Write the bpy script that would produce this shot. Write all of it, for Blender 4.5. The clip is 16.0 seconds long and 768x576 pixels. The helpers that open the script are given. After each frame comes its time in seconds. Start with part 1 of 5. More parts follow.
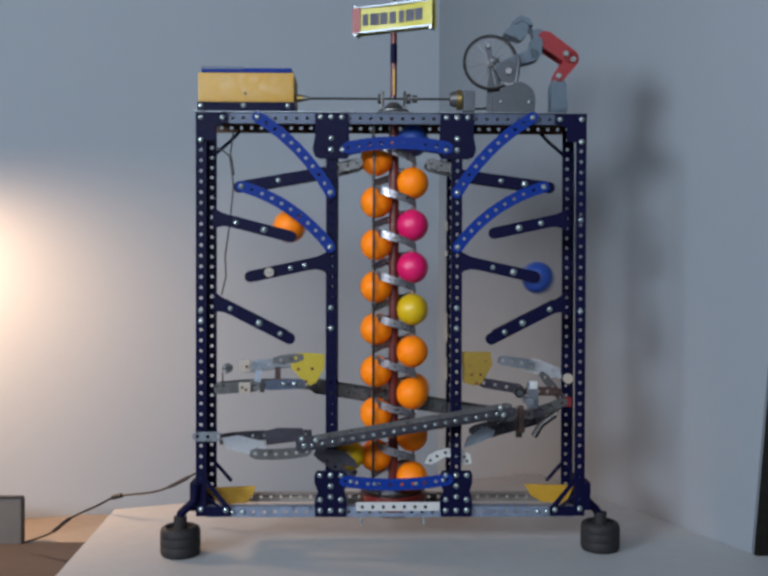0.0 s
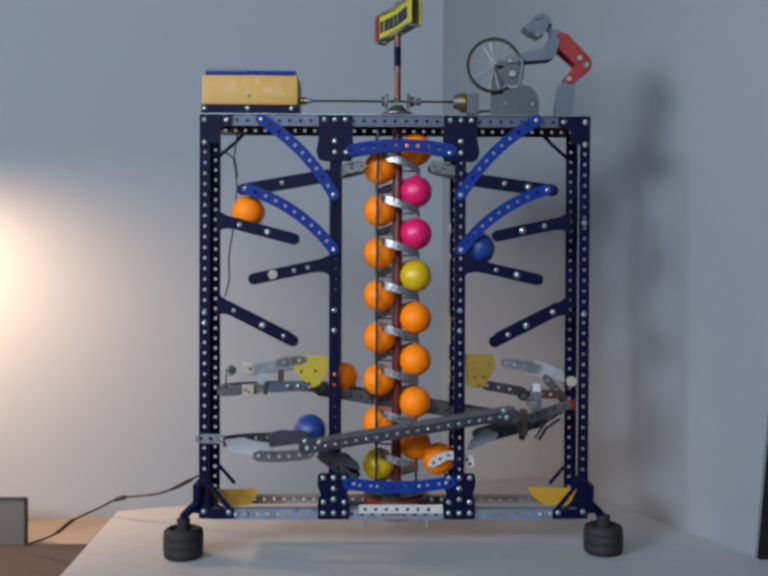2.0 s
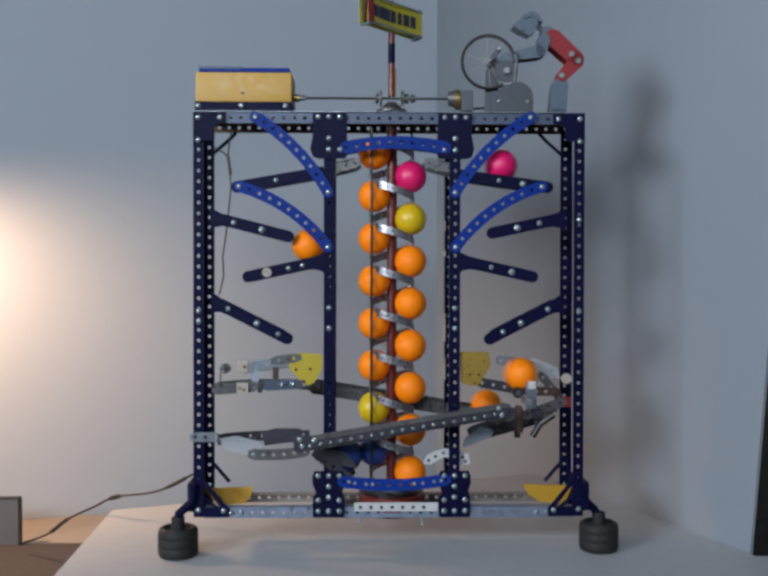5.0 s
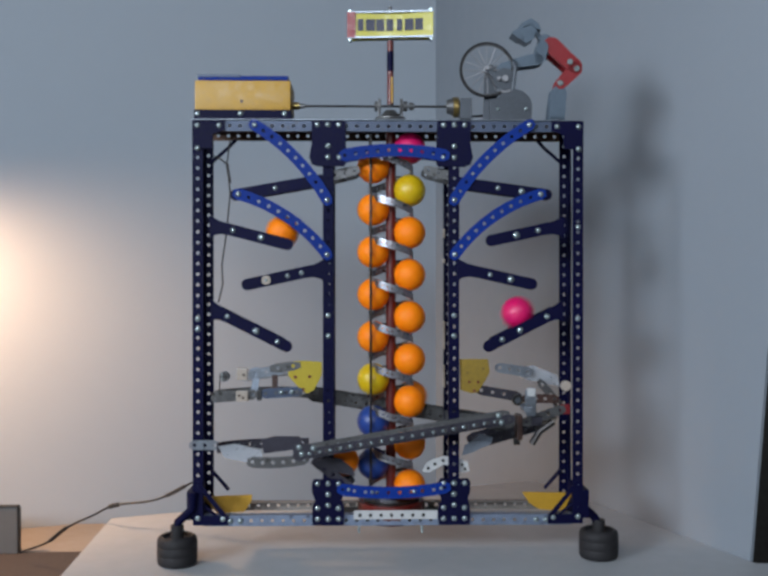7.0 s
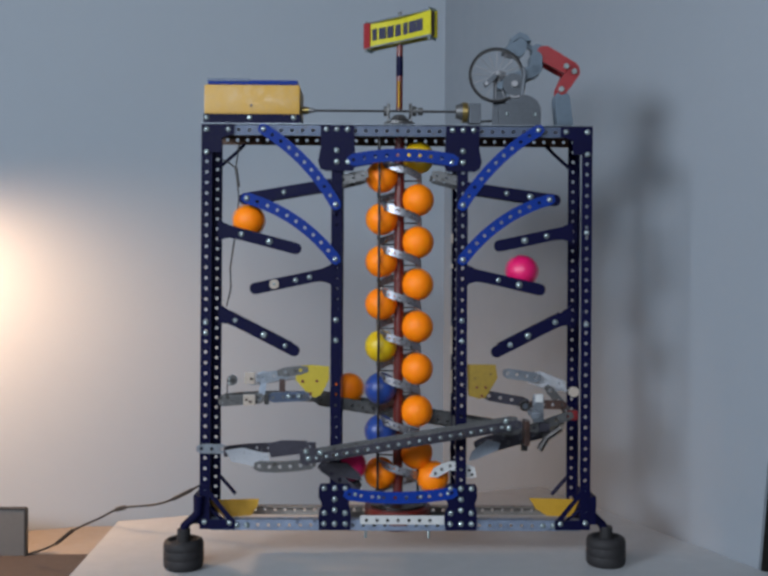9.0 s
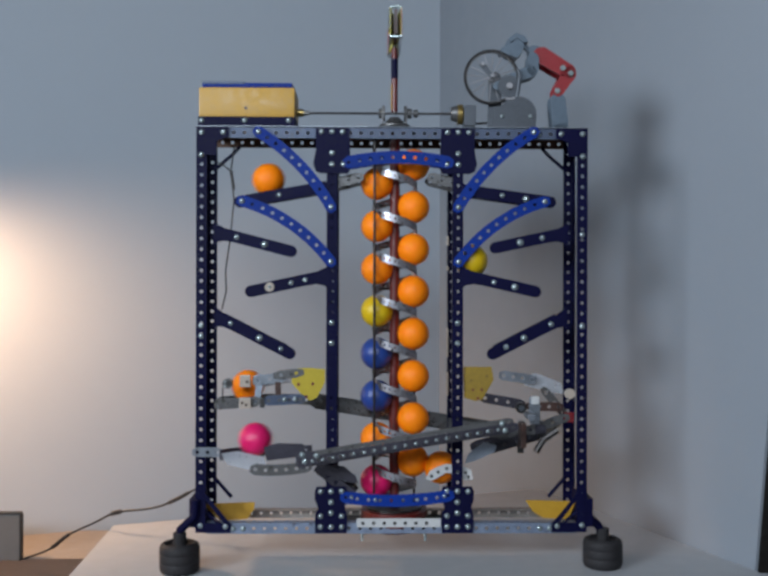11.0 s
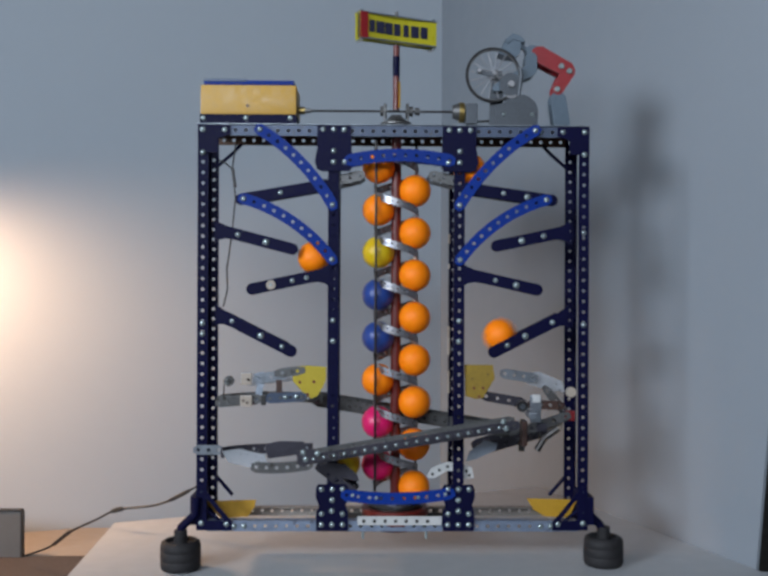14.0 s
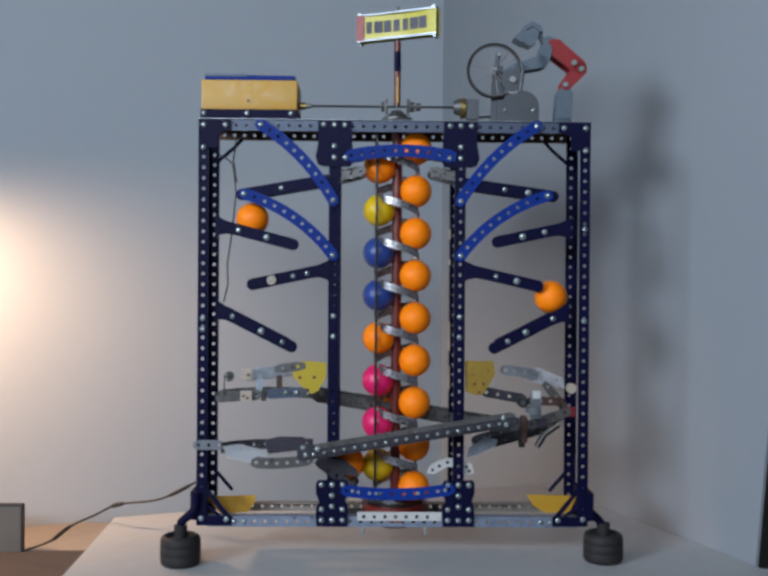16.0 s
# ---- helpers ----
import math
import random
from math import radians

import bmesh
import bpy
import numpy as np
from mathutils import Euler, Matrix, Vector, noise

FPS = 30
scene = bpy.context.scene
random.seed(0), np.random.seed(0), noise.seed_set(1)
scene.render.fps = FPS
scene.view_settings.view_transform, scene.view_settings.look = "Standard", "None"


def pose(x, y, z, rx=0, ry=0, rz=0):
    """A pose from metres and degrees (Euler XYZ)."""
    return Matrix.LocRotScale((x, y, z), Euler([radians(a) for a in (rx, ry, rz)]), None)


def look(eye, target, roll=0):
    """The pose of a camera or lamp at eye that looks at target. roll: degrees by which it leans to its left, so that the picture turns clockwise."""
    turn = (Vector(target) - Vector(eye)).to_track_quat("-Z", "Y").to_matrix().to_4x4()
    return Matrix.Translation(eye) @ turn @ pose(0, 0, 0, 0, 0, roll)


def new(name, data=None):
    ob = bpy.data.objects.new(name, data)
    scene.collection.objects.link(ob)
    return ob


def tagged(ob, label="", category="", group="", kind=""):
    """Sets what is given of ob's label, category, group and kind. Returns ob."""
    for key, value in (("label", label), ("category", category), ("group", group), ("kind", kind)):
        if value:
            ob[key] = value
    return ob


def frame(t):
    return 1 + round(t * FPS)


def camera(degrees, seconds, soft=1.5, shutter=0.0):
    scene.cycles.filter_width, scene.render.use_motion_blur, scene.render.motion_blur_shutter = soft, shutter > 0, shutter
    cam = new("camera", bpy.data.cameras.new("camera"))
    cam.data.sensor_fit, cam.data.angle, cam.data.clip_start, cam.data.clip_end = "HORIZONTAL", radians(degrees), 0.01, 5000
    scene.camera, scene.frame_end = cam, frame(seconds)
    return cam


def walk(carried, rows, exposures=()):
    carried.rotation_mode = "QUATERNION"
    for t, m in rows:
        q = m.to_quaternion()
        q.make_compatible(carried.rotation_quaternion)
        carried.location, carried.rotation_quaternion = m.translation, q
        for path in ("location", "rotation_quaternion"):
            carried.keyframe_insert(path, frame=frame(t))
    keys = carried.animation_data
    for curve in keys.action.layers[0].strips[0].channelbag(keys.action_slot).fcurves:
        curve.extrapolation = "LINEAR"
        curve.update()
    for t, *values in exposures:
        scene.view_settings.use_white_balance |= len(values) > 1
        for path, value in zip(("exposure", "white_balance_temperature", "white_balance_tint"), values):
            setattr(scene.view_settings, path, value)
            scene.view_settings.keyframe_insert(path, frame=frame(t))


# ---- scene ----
# camera, handheld in front of the machine
cam = camera(44.0, 16.0, soft=3.1, shutter=0.5)
EYE_X, EYE_Z = -0.0295, 0.337
PATH = [  # seconds, yaw, pitch, roll, distance row
    (0.0, -1.029, -0.805, 0.15, -1.1435),
    (0.5, -0.837, -0.737, 0.44, -1.1431),
    (1.0, -0.568, -0.731, 0.23, -1.1444),
    (1.5, -0.674, -0.755, 0.19, -1.1428),
    (2.0, -0.825, -0.657, 0.25, -1.1439),
    (2.5, -0.893, -0.625, 0.17, -1.1424),
    (3.0, -1.041, -0.592, 0.22, -1.1427),
    (3.5, -1.079, -0.633, 0.15, -1.1431),
    (4.0, -1.135, -0.905, 0.22, -1.1419),
    (6.5, -1.179, -0.447, -0.12, -1.1412),
    (7.0, -1.200, -0.350, 0.00, -1.1417),
    (7.5, -1.106, -0.309, 0.08, -1.1411),
    (8.0, -0.940, -0.149, 0.27, -1.1410),
    (8.5, -0.742, -0.167, 0.32, -1.1412),
    (9.0, -0.719, -0.067, 0.35, -1.1412),
    (11.5, -1.011, 0.084, 0.13, -1.1395),
    (12.0, -0.970, -0.013, 0.19, -1.1398),
    (12.5, -0.831, -0.016, 0.40, -1.1393),
    (13.0, -0.798, -0.061, 0.41, -1.1377),
    (13.5, -0.857, 0.007, 0.40, -1.1396),
    (14.0, -0.902, -0.040, 0.26, -1.1393),
    (14.5, -1.035, 0.010, 0.17, -1.1388),
    (15.0, -1.032, 0.099, 0.15, -1.1395),
    (15.5, -0.922, -0.120, 0.20, -1.1394),
    (16.0, -0.872, -0.300, 0.42, -1.1384),
]
walk(cam, [(t, pose(EYE_X, y, EYE_Z, 90 + pitch, 0, yaw) @ pose(0, 0, 0, 0, 0, roll))
           for t, yaw, pitch, roll, y in PATH], exposures=[(0.0, 1.08), (16.0, 1.08)])

# ---------------------------------------------------------------- light
world = bpy.data.worlds.new("world")
scene.world = world
world.use_nodes = True
sky = world.node_tree.nodes.new("ShaderNodeTexSky")
sky.sky_type, sky.sun_disc = "NISHITA", False
sky.sun_elevation, sky.sun_rotation = radians(35), radians(200)
world.node_tree.nodes["Background"].inputs["Strength"].default_value = 0.08
world.node_tree.links.new(sky.outputs["Color"], world.node_tree.nodes["Background"].inputs["Color"])

# daylight in the openings of the side window and of the window behind the camera
day = bpy.data.lights.new("window_daylight", "AREA")
day.shape, day.size, day.size_y, day.energy, day.color = "RECTANGLE", 1.12, 0.50, 37.0, (0.80, 0.90, 1.0)
new("window_daylight", day).matrix_world = look((-1.74, -1.92, 0.93), (0.0, -1.78, 0.80))
front = bpy.data.lights.new("front_window_daylight", "AREA")
front.shape, front.size, front.size_y, front.energy, front.color = "RECTANGLE", 0.86, 0.50, 15.0, (0.80, 0.90, 1.0)
new("front_window_daylight", front).matrix_world = look((-0.42, -2.49, 1.22), (-0.42, 0.0, 1.0))

# warm table lamp beside the machine, close to the back wall
warm = bpy.data.lights.new("table_lamp_light", "SPOT")
warm.energy, warm.color, warm.shadow_soft_size = 16.5, (1.0, 0.60, 0.335), 0.05
warm.spot_size, warm.spot_blend = radians(142), 0.85
new("table_lamp_light", warm).matrix_world = look((-0.84, 0.25, 0.475), (-0.575, 0.595, -0.235))


# ---------------------------------------------------------------- materials
def material(name, color, rough=0.5, metal=0.0, vary=0.12, scale=60.0, bump=0.05, wear=None, wear_at=0.62, spec=0.5, coat=0.0, sub=0.0):
    m = bpy.data.materials.new(name)
    m.use_nodes = True
    nt = m.node_tree
    b = nt.nodes["Principled BSDF"]
    b.inputs["Metallic"].default_value = metal
    b.inputs["Specular IOR Level"].default_value = spec
    b.inputs["Coat Weight"].default_value = coat
    if sub:
        b.inputs["Subsurface Weight"].default_value = sub
        b.inputs["Subsurface Radius"].default_value = (0.006, 0.003, 0.002)
    tc = nt.nodes.new("ShaderNodeTexCoord")
    info = nt.nodes.new("ShaderNodeObjectInfo")
    shift = nt.nodes.new("ShaderNodeVectorMath")
    nt.links.new(tc.outputs["Object"], shift.inputs[0])
    off = nt.nodes.new("ShaderNodeVectorMath")
    off.operation = "SCALE"
    off.inputs[0].default_value = (3.1, 5.7, 2.3)
    nt.links.new(info.outputs["Random"], off.inputs["Scale"])
    nt.links.new(off.outputs[0], shift.inputs[1])

    def noise_node(s, detail):
        n = nt.nodes.new("ShaderNodeTexNoise")
        n.inputs["Scale"].default_value, n.inputs["Detail"].default_value = s, detail
        nt.links.new(shift.outputs[0], n.inputs["Vector"])
        return n

    big, fine = noise_node(scale * 0.15, 3), noise_node(scale * 4, 5)
    total = nt.nodes.new("ShaderNodeMath")
    total.operation = "ADD"
    nt.links.new(big.outputs["Fac"], total.inputs[0])
    nt.links.new(fine.outputs["Fac"], total.inputs[1])
    ramp = nt.nodes.new("ShaderNodeMapRange")
    ramp.inputs["From Min"].default_value, ramp.inputs["From Max"].default_value = 0.6, 1.4
    ramp.inputs["To Min"].default_value, ramp.inputs["To Max"].default_value = 1 - vary, 1 + vary
    nt.links.new(total.outputs[0], ramp.inputs["Value"])
    tint = nt.nodes.new("ShaderNodeVectorMath")
    tint.operation = "SCALE"
    tint.inputs[0].default_value = color
    nt.links.new(ramp.outputs[0], tint.inputs["Scale"])
    out = tint.outputs[0]
    if wear:
        w = noise_node(scale * 1.7, 8)
        step = nt.nodes.new("ShaderNodeMapRange")
        step.inputs["From Min"].default_value, step.inputs["From Max"].default_value = wear_at, wear_at + 0.06
        nt.links.new(w.outputs["Fac"], step.inputs["Value"])
        mix = nt.nodes.new("ShaderNodeMix")
        mix.data_type = "RGBA"
        nt.links.new(step.outputs[0], mix.inputs["Factor"])
        nt.links.new(out, mix.inputs["A"])
        mix.inputs["B"].default_value = (*wear, 1)
        out = mix.outputs["Result"]
    nt.links.new(out, b.inputs["Base Color"])
    rr = nt.nodes.new("ShaderNodeMapRange")
    rr.inputs["From Min"].default_value, rr.inputs["From Max"].default_value = 0.3, 0.7
    rr.inputs["To Min"].default_value, rr.inputs["To Max"].default_value = max(rough - 0.1, 0.05), min(rough + 0.1, 1)
    nt.links.new(fine.outputs["Fac"], rr.inputs["Value"])
    nt.links.new(rr.outputs[0], b.inputs["Roughness"])
    if bump:
        bp = nt.nodes.new("ShaderNodeBump")
        bp.inputs["Strength"].default_value, bp.inputs["Distance"].default_value = bump, 0.001
        nt.links.new(fine.outputs["Fac"], bp.inputs["Height"])
        nt.links.new(bp.outputs[0], b.inputs["Normal"])
    return m


NAVY = material("navy_enamel", (0.0011, 0.0013, 0.0210), 0.55, 0.0, 0.3, 60, 0.06, (0.029, 0.029, 0.0522), 0.75, spec=0.10)
BLUE = material("blue_enamel", (0.003, 0.022, 0.17), 0.5, 0.0, 0.2, 60, 0.05, (0.058, 0.0928, 0.174), 0.74, spec=0.10)
ZINC = material("zinc_plate", (0.2088, 0.232, 0.2668), 0.38, 0.75, 0.2, 50, 0.05, (0.116, 0.116, 0.1276), 0.68)
PALE = material("pale_blue_zinc", (0.2668, 0.3074, 0.3712), 0.4, 0.45, 0.2, 50, 0.05, (0.1624, 0.174, 0.2088), 0.66)
STEEL = material("dull_steel", (0.0986, 0.0986, 0.1015), 0.45, 0.6, 0.3, 60, 0.08, (0.0348, 0.0319, 0.029), 0.6)
SILVER = material("bright_silver", (0.2552, 0.2552, 0.2726), 0.5, 0.5, 0.15, 60, 0.04)
RAILBLUE = material("blue_grey_rail_plate", (0.17, 0.21, 0.29), 0.4, 0.5, 0.25, 50, 0.05, (0.0696, 0.0812, 0.116), 0.64)
TANRAIL = material("dull_tan_plate", (0.20, 0.18, 0.165), 0.5, 0.2, 0.15, 40, 0.05)
RUSTRAIL = material("brownish_plate", (0.085, 0.040, 0.022), 0.5, 0.1, 0.3, 50, 0.05, (0.05, 0.03, 0.02), 0.6)
COIL = material("bright_coil_strip", (0.29, 0.29, 0.319), 0.34, 0.8, 0.25, 60, 0.06, (0.1276, 0.1218, 0.1334), 0.62)
WHITE = material("white_enamel", (0.4176, 0.4234, 0.4292), 0.4, 0.0, 0.08, 60, 0.04)
BOLT = material("nickel_bolt", (0.28, 0.335, 0.345), 0.3, 0.7, 0.15, 200, 0.03)
BRASS = material("brass", (0.29, 0.2088, 0.0754), 0.35, 0.85, 0.2, 80, 0.04)
YELLOW = material("yellow_enamel", (0.3596, 0.2726, 0.0116), 0.45, 0.0, 0.15, 60, 0.05, (0.232, 0.1624, 0.0116), 0.7)
AMBER = material("amber_yellow_plastic", (0.3944, 0.2146, 0.0174), 0.45, 0.0, 0.12, 30, 0.04, (0.29, 0.1566, 0.0174), 0.7)
DULLYELLOW = material("dull_yellow_enamel", (0.2204, 0.1392, 0.0087), 0.55, 0.0, 0.25, 60, 0.06, (0.0928, 0.058, 0.0116), 0.62)
OCHRE = material("ochre_plate", (0.3828, 0.2088, 0.0116), 0.5, 0.0, 0.15, 40, 0.04)
RED = material("dark_red_enamel", (0.0986, 0.00812, 0.0058), 0.4, 0.0, 0.2, 60, 0.05, (0.0464, 0.0116, 0.0116), 0.66)
SCARLET = material("scarlet_enamel", (0.2088, 0.00812, 0.01276), 0.4, 0.0, 0.15, 60, 0.05)
TOPRAIL = material("grey_blue_plate", (0.0435, 0.0609, 0.1044), 0.48, 0.25, 0.25, 50, 0.06, (0.0406, 0.0464, 0.0638), 0.6)
GUNMETAL = material("gunmetal_strip", (0.032, 0.030, 0.042), 0.4, 0.4, 0.3, 60, 0.08, (0.0812, 0.0812, 0.087), 0.66)
BROWN = material("brown_red_enamel", (0.035, 0.014, 0.010), 0.45, 0.0, 0.25, 50, 0.05)
BLACK = material("black_rubber", (0.008, 0.007, 0.009), 0.75, 0.0, 0.25, 90, 0.25)
ROD = material("blackened_rod", (0.029, 0.0261, 0.0261), 0.35, 0.7, 0.2, 90, 0.04)
WIRE = material("black_cable", (0.0116, 0.01044, 0.01044), 0.5, 0.0, 0.2, 90, 0.05)
FIGURE = material("blue_grey_figure", (0.0754, 0.1044, 0.1392), 0.42, 0.2, 0.2, 70, 0.05, (0.0696, 0.087, 0.1044), 0.66)
DOME = material("grey_bracket", (0.058, 0.0667, 0.0812), 0.45, 0.4, 0.25, 70, 0.06)
CLEAR = material("milky_plastic", (0.319, 0.2726, 0.232), 0.35, 0.0, 0.1, 60, 0.04)
FROST = material("frosted_plastic", (0.62, 0.66, 0.72), 0.35, 0.0, 0.1, 60, 0.04)
FROST.node_tree.nodes["Principled BSDF"].inputs["Transmission Weight"].default_value = 0.75
BALLS = {
    "orange": material("orange_ball", (0.86, 0.205, 0.0), 0.55, 0.0, 0.04, 40, 0.03, spec=0.3, sub=0.15),
    "yellow": material("yellow_ball", (0.56, 0.37, 0.004), 0.42, 0.0, 0.05, 40, 0.03, sub=0.1),
    "pink": material("pink_ball", (0.60, 0.006, 0.11), 0.42, 0.0, 0.05, 40, 0.03, sub=0.1),
    "blue": material("blue_ball", (0.012, 0.042, 0.21), 0.42, 0.0, 0.05, 40, 0.03, sub=0.05),
}
# ceiling out of view, coloured dark to hold back bounced light
CEIL = material("bounce_cutting_ceiling", (0.13, 0.12, 0.11), 0.9, 0.0, 0.03, 8, 0.2)
# part of the daylight's blue is put into this wall colour
PLASTER = material("daylight_blued_wall_paint", (0.3074, 0.3451, 0.3944), 0.85, 0.0, 0.03, 8, 0.25)
# darker than the back wall to offset stronger window light; daylight blue mixed in
BOARD = material("light_offset_board", (0.202, 0.226, 0.260), 0.7, 0.0, 0.03, 8, 0.1)
TABLE = material("white_laminate", (0.348, 0.3596, 0.3799), 0.5, 0.0, 0.04, 10, 0.05, (0.319, 0.3074, 0.2958), 0.72)
DESK = material("beige_desk_top", (0.2204, 0.1914, 0.1682), 0.55, 0.0, 0.12, 12, 0.1)
CLOTH = material("brown_felt", (0.0348, 0.02784, 0.029), 0.9, 0.0, 0.25, 60, 0.3)
GREYBOX = material("grey_plastic_case", (0.0928, 0.0928, 0.0957), 0.5, 0.1, 0.12, 30, 0.1)
DARK = material("dark_brown_veneer", (0.018, 0.009, 0.007), 0.6, 0.0, 0.4, 20, 0.1)
# outer walls and floor, out of view, kept dark against bounce as well
DIM = material("bounce_cutting_wall", (0.09, 0.08, 0.075), 0.85, 0.0, 0.05, 8, 0.2)
CARPET = material("grey_carpet", (0.10, 0.09, 0.08), 0.95, 0.0, 0.2, 40, 0.4)


# ---------------------------------------------------------------- mesh helpers
def bm_box(bm, x0, x1, y0, y1, z0, z1, bevel=0.0):
    r = bmesh.ops.create_cube(bm, size=1.0)
    for v in r["verts"]:
        v.co = Vector(((x0 + x1) / 2 + v.co.x * (x1 - x0), (y0 + y1) / 2 + v.co.y * (y1 - y0), (z0 + z1) / 2 + v.co.z * (z1 - z0)))
    if bevel:
        es = list({e for v in r["verts"] for e in v.link_edges})
        bmesh.ops.bevel(bm, geom=es, offset=bevel, segments=2, affect="EDGES", profile=0.7)
    return bm


def bm_cyl(bm, a, b, r, seg=16, r2=None):
    a, b = Vector(a), Vector(b)
    m = Matrix.Translation((a + b) / 2) @ (b - a).to_track_quat("Z", "Y").to_matrix().to_4x4()
    bmesh.ops.create_cone(bm, cap_ends=True, segments=seg, radius1=r, radius2=r if r2 is None else r2, depth=(b - a).length, matrix=m)
    return bm


def bm_tube(bm, pts, r, seg=8):
    """A round bar through points."""
    pts = [Vector(p) for p in pts]
    rings = []
    for i, p in enumerate(pts):
        d = (pts[min(i + 1, len(pts) - 1)] - pts[max(i - 1, 0)]).normalized()
        side = d.cross(Vector((0, 1, 0.01))).normalized()
        up = side.cross(d)
        rings.append([bm.verts.new(p + r * (math.cos(a) * side + math.sin(a) * up)) for a in (2 * math.pi * k / seg for k in range(seg))])
    for q0, q1 in zip(rings, rings[1:]):
        for k in range(seg):
            bm.faces.new((q0[k], q0[(k + 1) % seg], q1[(k + 1) % seg], q1[k]))
    bm.faces.new(rings[0][::-1])
    bm.faces.new(rings[-1])
    return bm


def bm_plate(bm, outline, y0, y1):
    """A flat plate in the x-z plane with the given outline, from y0 to y1."""
    f = [bm.verts.new((x, y0, z)) for x, z in outline]
    b = [bm.verts.new((x, y1, z)) for x, z in outline]
    bm.faces.new(f)
    bm.faces.new(b[::-1])
    n = len(f)
    for i in range(n):
        bm.faces.new((f[i], b[i], b[(i + 1) % n], f[(i + 1) % n]))
    return bm


def perforated(bm, n, place, pitch=0.0127, width=0.0127, thick=0.0011, hole=0.0022, round_ends=False):
    """A strip of n holes; place(s, v, w) maps along, across and through to the world."""
    h, w = pitch / 2, width / 2
    cut = [(math.cos(a) * hole, math.sin(a) * hole) for a in (k * math.pi / 4 for k in range(8))]
    made = {}

    def vert(s, v, t):
        key = (round(s * 1e6), round(v * 1e6), t)
        if key not in made:
            made[key] = bm.verts.new(place(s, v, thick * t))
        return made[key]

    for i in range(n):
        c = i * pitch
        k0 = 0.55 if (round_ends and i == 0) else 1.0
        k1 = 0.55 if (round_ends and i == n - 1) else 1.0
        edge = [(h, 0), (h, w * k1), (0, w), (-h, w * k0), (-h, 0), (-h, -w * k0), (0, -w), (h, -w * k1)]
        for t in (0, 1):
            for k in range(8):
                a, b = edge[k], edge[(k + 1) % 8]
                p, q = cut[(k + 1) % 8], cut[k]
                quad = [vert(c + a[0], a[1], t), vert(c + b[0], b[1], t), vert(c + p[0], p[1], t), vert(c + q[0], q[1], t)]
                bm.faces.new(quad if t else quad[::-1])
        for k in range(8):
            p, q = cut[k], cut[(k + 1) % 8]
            bm.faces.new((vert(c + p[0], p[1], 0), vert(c + q[0], q[1], 0), vert(c + q[0], q[1], 1), vert(c + p[0], p[1], 1)))
        rim = [(1, 2), (2, 3), (5, 6), (6, 7)] + ([(3, 4), (4, 5)] if i == 0 else []) + ([(7, 0), (0, 1)] if i == n - 1 else [])
        for k, j in rim:
            a, b = edge[k], edge[j]
            bm.faces.new((vert(c + a[0], a[1], 1), vert(c + b[0], b[1], 1), vert(c + b[0], b[1], 0), vert(c + a[0], a[1], 0)))
    return bm


def line_place(a, b, y, n, sag=0.0):
    """Maps a strip of n holes from a to b in the x-z plane, bowed by sag to its upper side; returns map and pitch."""
    a, b = Vector(a), Vector(b)
    length = (b - a).length
    d = (b - a) / length
    up = Vector((-d.y, d.x))
    if abs(sag) < 1e-6:
        return (lambda s, v, w: Vector(((a + d * s + up * v).x, y + w, (a + d * s + up * v).y))), length / (n - 1)
    r = (length * length / 4 + sag * sag) / (2 * abs(sag))
    half = math.asin(length / 2 / r)
    sg = 1 if sag > 0 else -1
    mid = (a + b) / 2 + up * (sag - sg * r)
    arc = 2 * half * r

    def place(s, v, w):
        ang = -half + s / r
        p = mid + (r + sg * v) * (d * math.sin(ang) + up * sg * math.cos(ang))
        return Vector((p.x, y + w, p.y))

    return place, arc / (n - 1)


def mesh_from(name, bm, mat, smooth=None):
    bmesh.ops.recalc_face_normals(bm, faces=bm.faces)
    me = bpy.data.meshes.new(name)
    bm.to_mesh(me)
    bm.free()
    me.materials.append(mat)
    if smooth:
        me.shade_smooth()
        me.set_sharp_from_angle(angle=radians(smooth))
    return me


def thing(name, bm, mat, label, category, group="", kind="", smooth=None):
    return tagged(new(name, mesh_from(name, bm, mat, smooth)), label, category, group, kind)


def part(name, bm, mat, parent, label="", smooth=None):
    ob = new(name, mesh_from(name, bm, mat, smooth))
    ob.parent = parent
    return tagged(ob, label)


def shared(name, me, parent, m):
    ob = new(name, me)
    ob.parent = parent
    ob.matrix_basis = m
    return ob


def strip(name, parent, mat, a, b, n, y=0.0, sag=0.0, width=0.0127, thick=0.0012, label="", hole=0.0022):
    place, pitch = line_place(a, b, y, n, sag)
    bm = perforated(bmesh.new(), n, place, pitch, width, thick, hole, True)
    return part(name, bm, mat, parent, label)


# ---------------------------------------------------------------- the room
def wall(name, a, b, z0, z1, thick, mat, label):
    """An upright wall whose visible face runs from a to b in plan."""
    a, b = Vector(a), Vector(b)
    d = (b - a).normalized()
    nrm = Vector((d.y, -d.x)) * thick
    bm = bmesh.new()
    vs = []
    for p in (a, b, b - nrm, a - nrm):
        vs.append((bm.verts.new((p.x, p.y, z0)), bm.verts.new((p.x, p.y, z1))))
    for i in range(4):
        j = (i + 1) % 4
        bm.faces.new((vs[i][0], vs[j][0], vs[j][1], vs[i][1]))
    bm.faces.new([v[1] for v in vs])
    bm.faces.new([v[0] for v in vs][::-1])
    return thing(name, bm, mat, label, "wall", kind="structure")


